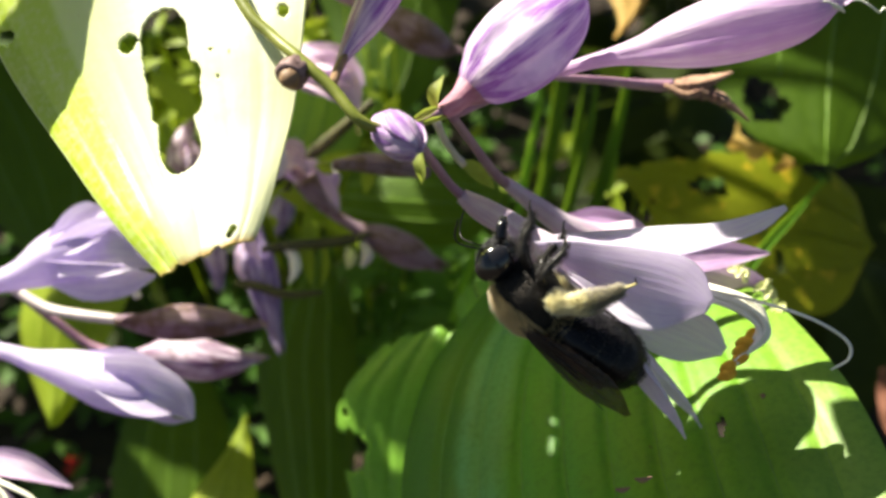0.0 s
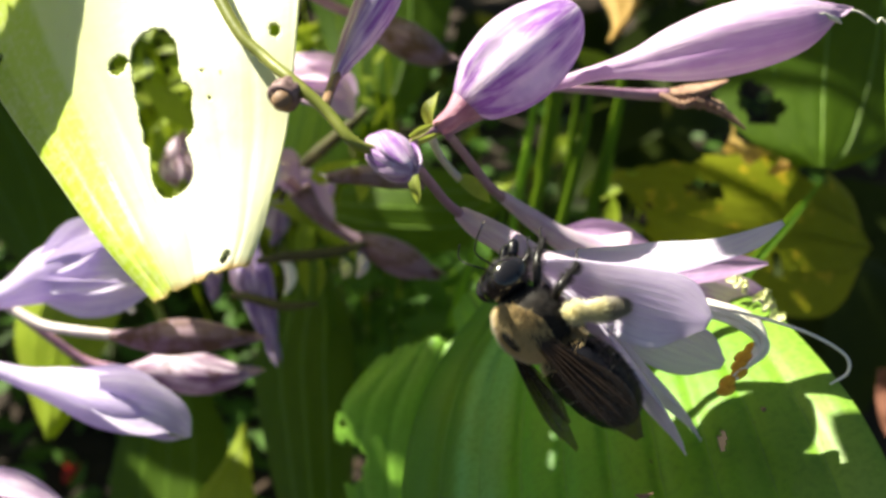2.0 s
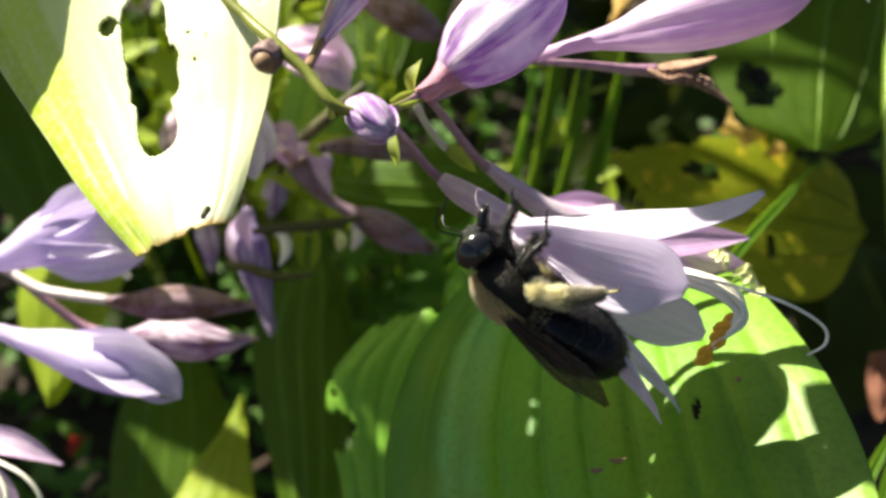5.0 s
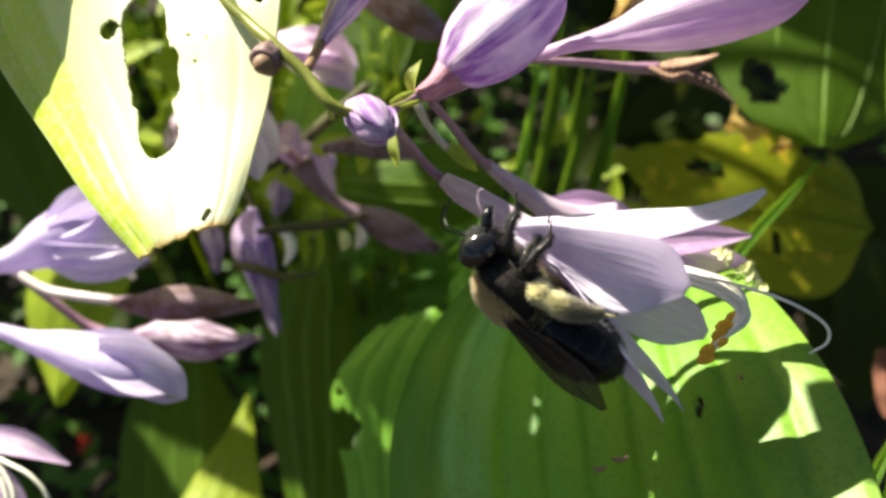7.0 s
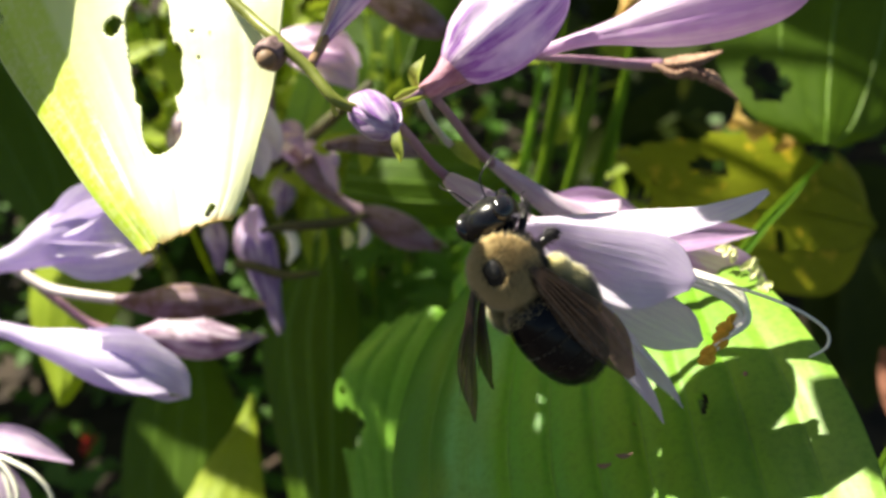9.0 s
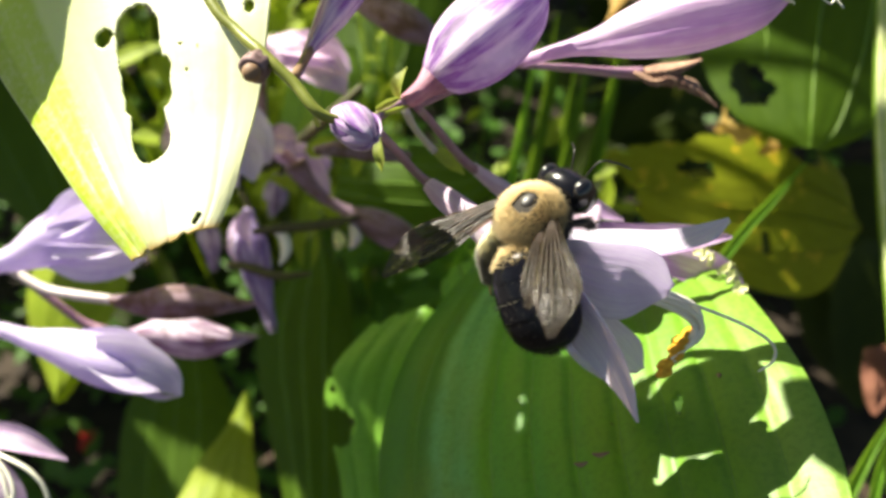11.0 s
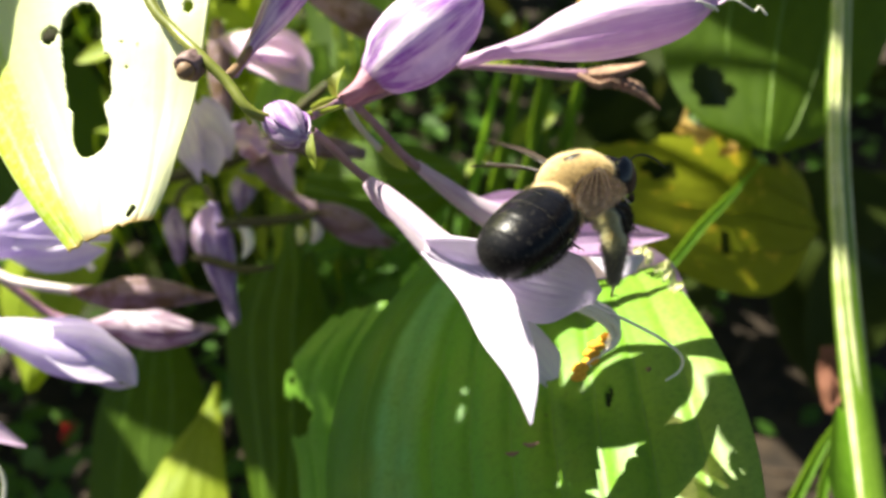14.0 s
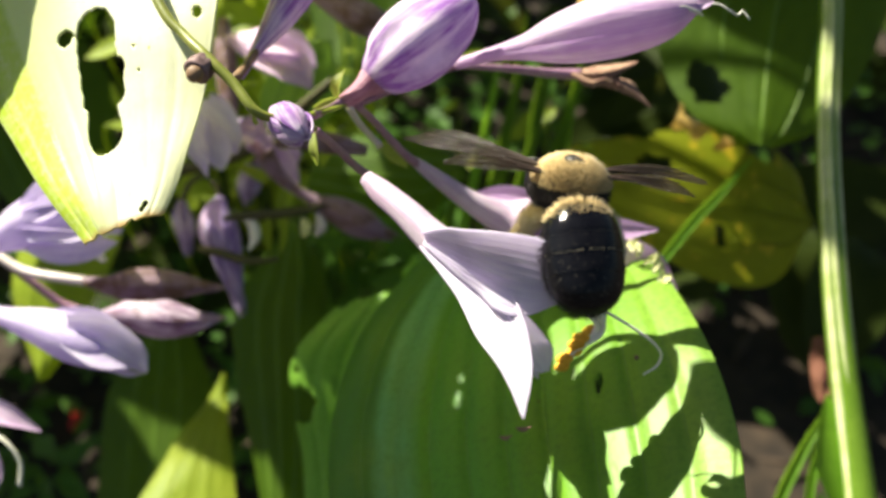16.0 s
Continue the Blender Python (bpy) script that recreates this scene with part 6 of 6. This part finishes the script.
ORIGIN[abdomen.name] = Vector((0, 0, 0))


def rings(d):
    s = (d.y + 1) * 0.5
    barrel = (abs(d.y) ** 2.6 + max(0, 1 - d.y * d.y) ** 1.3) ** (-1 / 2.6)
    return barrel * 1.0 + 0.016 * (((1 - s) * 6.0) % 1.0 - 0.5) * (0.3 + 0.7 * math.sin(math.pi * s)) - 0.10 * max(0, d.y) ** 3 - 0.06 * max(0, -d.z)


g = Geo()
ellipsoid(g, (0, -0.0056, 0), (0.0045, 0.0063, 0.0038), 84, 44, rings)
part("abdomen_shell", g, ABDOMEN, abdomen, "glossy black ringed abdomen")
g = Geo()
fur(g, (0, -0.0056, 0), (0.0046, 0.0064, 0.0039), 1400, 0.0009, 8, lambda d: d.y > 0.62, (0, -0.3, 0), 0.00005)
part("waist_fur", g, FUR_TAN, abdomen, "tan fur at the waist")
g = Geo()
fur(g, (0, -0.0056, 0), (0.0046, 0.0064, 0.0039), 500, 0.0004, 18, lambda d: -0.85 < d.y < 0.62 and ((1 - (d.y + 1) * 0.5) * 6.0) % 1.0 > 0.9 and d.z > -0.4, (0, -1.2, 0), 0.000022)
part("segment_fringe", g, FUR_GREY, abdomen, "sparse pale hairs along the segment edges")
g = Geo()
fur(g, (0, -0.0056, 0), (0.0046, 0.0065, 0.0039), 2600, 0.0008, 9, lambda d: d.z < -0.1 or d.y < -0.6, (0, -0.7, 0), 0.00004)
part("side_fur", g, FUR_DARK, abdomen)


def wing(side, name, root, length, width, back):
    """One wing: a creased smoky sheet with its veins."""
    g = Geo()
    ribbon(g, [(0, 0, 0), (side * 0.0004, -length * 0.3, 0.0003), (side * 0.0010, -length * 0.7, 0.0002), (side * 0.0004, -length, -0.0004)],
           [width * 0.16, width * 0.36, width * 0.62, width * 0.12], (0, 0, 1), 36, 12, 0.12, 0.00012, 5, 0.00012, back)
    w = new(name, g.mesh(name, WING))
    w.parent = bee
    w.location = root
    ORIGIN[w.name] = Vector((0, 0, 0))
    for k, off in enumerate((-0.8, -0.45, -0.1, 0.3, 0.65)):
        g = Geo()
        sweep(g, [(0, 0, 0.0001), (side * 0.0004 + off * width * 0.3, -length * 0.32, 0.0005), (side * 0.0009 + off * width * 0.55, -length * (0.68 if k % 2 else 0.86), 0.0004)],
              [0.00016 if k else 0.0002, 0.0001, 0.00004], 14, 6)
        part("wing_vein", g, VEIN, w)
    return w


wing_left = wing(-1, "wing", (-0.0029, 0.0004, 0.0022), 0.0172, 0.0040, 0.0)
wing_right = wing(1, "wing", (0.0029, 0.0004, 0.0022), 0.0172, 0.0040, 1.0)
hind_left = wing(-1, "hind_wing", (-0.0028, -0.0012, 0.0019), 0.0115, 0.0030, 2.0)
hind_right = wing(1, "hind_wing", (0.0028, -0.0012, 0.0019), 0.0115, 0.0030, 3.0)


def leg(sx, pts, radii, name, hairs, hair_mat, skin):
    g = Geo()
    q = [Vector((sx * x, y, z)) * mm for x, y, z in pts]
    sweep(g, q, [r * mm for r in radii], 26, 8)
    lg = part(name, g, skin, bee)
    if hairs:
        g = Geo()
        line, rad = curve(q, 22), curve(radii, 22)
        outer = Geo()
        for i, c in enumerate(line[5:18]):
            fur(g if i < 7 else outer, c, (rad[i + 5] * mm * 1.15,) * 3, hairs // 13, 0.0008, i + 40, None, (0, -0.5, -0.3), 0.00004)
        part("leg_fur", g, hair_mat, lg)
        part("shin_fur", outer, FUR_GREY if hair_mat == FUR_POLLEN else hair_mat, lg)
    g = Geo()
    for k in (-1, 1):
        sweep(g, [q[-1], q[-1] + Vector((k * 0.0003, 0.0003, -0.0003)), q[-1] + Vector((k * 0.0005, 0.0002, -0.0006))], [0.00009, 0.00007, 0.00002], 5, 5)
    part("claw", g, LEG, lg)
    return lg


hind_legs = []
for sx in (-1, 1):
    leg(sx, [(1.4, 2.6, -2.6), (2.6, 4.4, -3.6), (2.4, 5.6, -5.0), (2.0, 6.2, -6.6), (1.8, 7.4, -7.4)], [0.45, 0.48, 0.38, 0.22, 0.11], "front_leg", 400, FUR_DARK, LEG)
    leg(sx, [(1.8, 0.4, -2.9), (4.0, 1.2, -3.4), (4.2, 1.6, -5.2), (3.8, 1.8, -7.2), (3.2, 2.8, -8.4)], [0.5, 0.52, 0.42, 0.25, 0.12], "middle_leg", 500, FUR_DARK, LEG)
    hind_legs.append(leg(sx, [(1.8, -1.6, -2.7), (3.0, -1.5, -2.6), (4.2, -2.0, -2.6), (4.9, -2.9, -2.85), (5.3, -4.2, -3.3), (5.4, -5.6, -4.0), (5.1, -7.2, -5.0), (4.8, -8.4, -5.9), (4.4, -9.6, -6.6)], [0.5, 0.9, 1.0, 0.5, 0.9, 0.8, 0.42, 0.2, 0.11], "hind_leg", 7000, FUR_POLLEN, POLLEN_LEG))

BEE_ROWS = [
    (0, 0.0097, 0.0761, 0.3334, 138.5, -27.5, -97.0),
    (0.5, 0.0095, 0.0758, 0.3338, 137.3, -29.9, -94.5),
    (1, 0.0094, 0.0760, 0.3318, 128.5, -44.3, -80.7),
    (1.5, 0.0101, 0.0752, 0.3331, 105.4, -52.9, -59.2),
    (2, 0.0103, 0.0757, 0.3329, 105.6, -52.9, -59.5),
    (2.5, 0.0098, 0.0759, 0.3337, 127.6, -44.9, -79.8),
    (3, 0.0091, 0.0751, 0.3328, 137.6, -28.0, -97.0),
    (3.5, 0.0095, 0.0749, 0.3339, 138.2, -28.4, -96.8),
    (4, 0.0100, 0.0744, 0.3342, 138.9, -28.6, -97.0),
    (6.5, 0.0106, 0.0748, 0.3333, 135.1, -28.8, -96.6),
    (7, 0.0105, 0.0745, 0.3336, 134.0, -31.1, -94.4),
    (7.5, 0.0110, 0.0746, 0.3324, 131.2, -35.0, -89.3),
    (8, 0.0109, 0.0748, 0.3326, 116.7, -47.7, -70.6),
    (8.8, 0.0095, 0.0727, 0.3361, 63.1, -46.3, -16.8),
    (9.6, 0.0106, 0.0728, 0.3406, 40.2, -12.6, -2.8),
    (10.5, 0.0133, 0.0754, 0.3404, 19.9, 1.2, -45.9),
    (11, 0.0150, 0.0755, 0.3429, 20.8, -2.7, -44.9),
    (11.5, 0.0181, 0.0724, 0.3477, -1.1, -1.1, -31.9),
    (12, 0.0190, 0.0734, 0.3482, -13.5, -13.0, -38.0),
    (12.5, 0.0205, 0.0736, 0.3474, -14.8, -14.4, -45.3),
    (13, 0.0224, 0.0742, 0.3481, -11.2, -18.2, -45.5),
    (13.5, 0.0270, 0.0741, 0.3467, -1.4, -29.9, -49.3),
    (14, 0.0283, 0.0749, 0.3478, -10.0, -23.0, -36.0),
    (14.5, 0.0251, 0.0750, 0.3475, -26.7, -2.4, -4.7),
    (15, 0.0252, 0.0738, 0.3484, -17.9, 32.2, 31.2),
    (15.5, 0.0252, 0.0716, 0.3504, -19.5, 23.8, 22.1),
    (16, 0.0279, 0.0693, 0.3512, -19.5, 7.8, 6.0),
]
FLOWER_ROWS = [
    (0, 0.0025, 0.0940, 0.3352, 0.0, -0.0, 0.0),
    (0.5, 0.0026, 0.0936, 0.3355, 0.0, -0.0, 0.0),
    (1, 0.0024, 0.0947, 0.3345, 0.0, -0.0, 0.0),
    (1.5, 0.0027, 0.0943, 0.3348, 0.0, -0.0, 0.0),
    (2, 0.0027, 0.0948, 0.3345, 0.0, -0.0, 0.0),
    (2.5, 0.0028, 0.0937, 0.3353, 0.0, -0.0, 0.0),
    (3, 0.0026, 0.0934, 0.3351, 0.0, -0.0, 0.0),
    (3.5, 0.0026, 0.0931, 0.3359, 0.0, -0.0, 0.0),
    (4, 0.0026, 0.0928, 0.3362, 0.0, -0.0, 0.0),
    (6.5, 0.0028, 0.0932, 0.3356, 0.0, -0.0, 0.0),
    (7, 0.0028, 0.0930, 0.3359, 0.0, -0.0, 0.0),
    (7.5, 0.0029, 0.0937, 0.3354, 0.0, -0.0, 0.0),
    (8, 0.0028, 0.0936, 0.3354, 0.0, -0.0, 0.0),
    (10.5, 0.0028, 0.0914, 0.3366, -0.0, 2.4, -1.8),
    (11, 0.0027, 0.0902, 0.3376, -0.1, 3.9, -3.1),
    (11.5, 0.0032, 0.0878, 0.3387, -0.2, 5.5, -4.3),
    (12, 0.0024, 0.0875, 0.3391, -0.2, 5.5, -4.3),
    (12.5, 0.0025, 0.0871, 0.3393, -0.2, 5.5, -4.3),
    (13, 0.0028, 0.0871, 0.3394, -0.2, 5.5, -4.3),
    (13.5, 0.0029, 0.0870, 0.3395, -0.2, 5.5, -4.3),
    (14, 0.0034, 0.0871, 0.3396, -0.2, 5.5, -4.3),
    (14.5, 0.0032, 0.0867, 0.3399, -0.2, 5.5, -4.3),
    (15, 0.0037, 0.0851, 0.3412, -0.2, 5.5, -4.3),
    (15.5, 0.0037, 0.0835, 0.3424, -0.2, 4.7, -3.7),
    (16, 0.0037, 0.0826, 0.3430, -0.2, 4.7, -3.7),
]
# seconds, the waist's shift in mm, droop and yaw of the abdomen
ABDOMEN_ROWS = [(0, 0, 0, 12, 0), (1, 0, 0, 10, 0), (1.5, 0, 0, 8, 0), (2, 0, 0, 8, 0), (2.5, 0, 0, 10, 0), (4, 0, 0, 12, 0), (6.5, 0, 0, 12, 0), (8, 0, 0, 12, 0), (9.2, 0, 0, 25, 15),
                (10.5, 0.9, 1.0, 34, 66), (11, 0.6, 0.3, 36, 53), (11.5, 0, 0, 46, 30), (12, 0, 0, 44, 14), (12.5, 0, 0, 42, 16), (13, 0, 0, 38, 8), (13.5, 0, 0, 34, -3), (14, 0, 0, 14, -6), (14.5, 0, 0, 14, 0),
                (15, 0, 0, 40, 0), (15.5, 0, 0, 38, 0), (16, 0, 0, 58, 12)]
# seconds, then the turns of the two wings about their roots
WING_ROWS = [(0, (0, -55, -20), (6, 55, 8)), (4, (0, -55, -20), (6, 55, 8)), (6.5, (0, -55, -20), (6, 55, 8)), (8, (0, -55, -20), (6, 55, 8)), (9.2, (5, -30, -35), (10, 30, 25)),
             (10.5, (0, -4, -19), (1, -7, 43)), (11, (4, -1, -23), (-11, -4, 40)), (11.5, (14, -17, -76), (-1, -12, 6)), (12, (8, -5, -77), (0, 0, 38)), (12.5, (-1, -6, -74), (0, 0, 36)),
             (13, (1, -9, -93), (0, 0, 36)), (13.5, (-24, -20, -73), (0, -4, 34)), (14, (-8, -24, -109), (0, 2, 28)), (14.5, (-8, -10, -112), (5, -18, 105)), (15, (2, 6, -46), (-8, -5, 71)),
             (15.5, (2, 6, -46), (-7, -1, 73)), (16, (-2, 14, -118), (6, -8, 108))]


# seconds, swing of the hind legs
LEG_ROWS = [(0, 33), (1.5, 34), (4, 31), (6.5, 4), (8, 6), (10.5, 25), (12, 40), (14.5, 55), (16, 60)]


def motions():
    for lg, sx in zip(hind_legs, (-1, 1)):
        hip = Matrix.Translation(Vector((sx * 0.0018, -0.0016, -0.0027)))
        walk(lg, [(t, hip @ Matrix.Rotation(radians(a), 4, "X") @ hip.inverted()) for t, a in LEG_ROWS])
    walk(bee, [(t, pose(x, y, z, rx, ry, rz)) for t, x, y, z, rx, ry, rz in BEE_ROWS])
    walk(flower, [(t, pose(x, y, z, rx, ry, rz)) for t, x, y, z, rx, ry, rz in FLOWER_ROWS])
    for k, turns in PETAL_TURNS.items():
        foot, end = Vector(PETALS[k][0][0]) - Vector(NODE), Vector(PETALS[k][0][-1]) - Vector(NODE)
        walk(petal_obs[k], [(t, Matrix.Translation(foot) @ Matrix.Rotation(radians(swing), 4, TOWARD) @ Matrix.Rotation(radians(tilt), 4, (end - foot).cross(TOWARD).normalized()) @ Matrix.Rotation(radians(twist), 4, (end - foot).normalized()) @ Matrix.Translation(-foot))
                            for t, twist, swing, tilt in turns])
    foot = THROAT - Vector(NODE)
    for st in stamens:
        walk(st, [(t, Matrix.Translation(foot) @ Matrix.Rotation(radians(swing), 4, TOWARD) @ Matrix.Rotation(radians(tilt), 4, (STAMEN_END - THROAT).cross(TOWARD).normalized()) @ Matrix.Translation(-foot)) for t, swing, tilt in STAMEN_TURNS])
    walk(abdomen, [(t, pose(HIP.x + dx * mm, HIP.y + dy * mm, HIP.z, droop, 0, yaw)) for t, dx, dy, droop, yaw in ABDOMEN_ROWS])
    for w, k, less in ((wing_left, 1, 1.0), (hind_left, 1, 0.8), (wing_right, 2, 1.0), (hind_right, 2, 0.8)):
        root = w.location.copy()
        walk(w, [(row[0], pose(root.x, root.y, root.z, row[k][0], row[k][1], less * row[k][2])) for row in WING_ROWS])


motions()
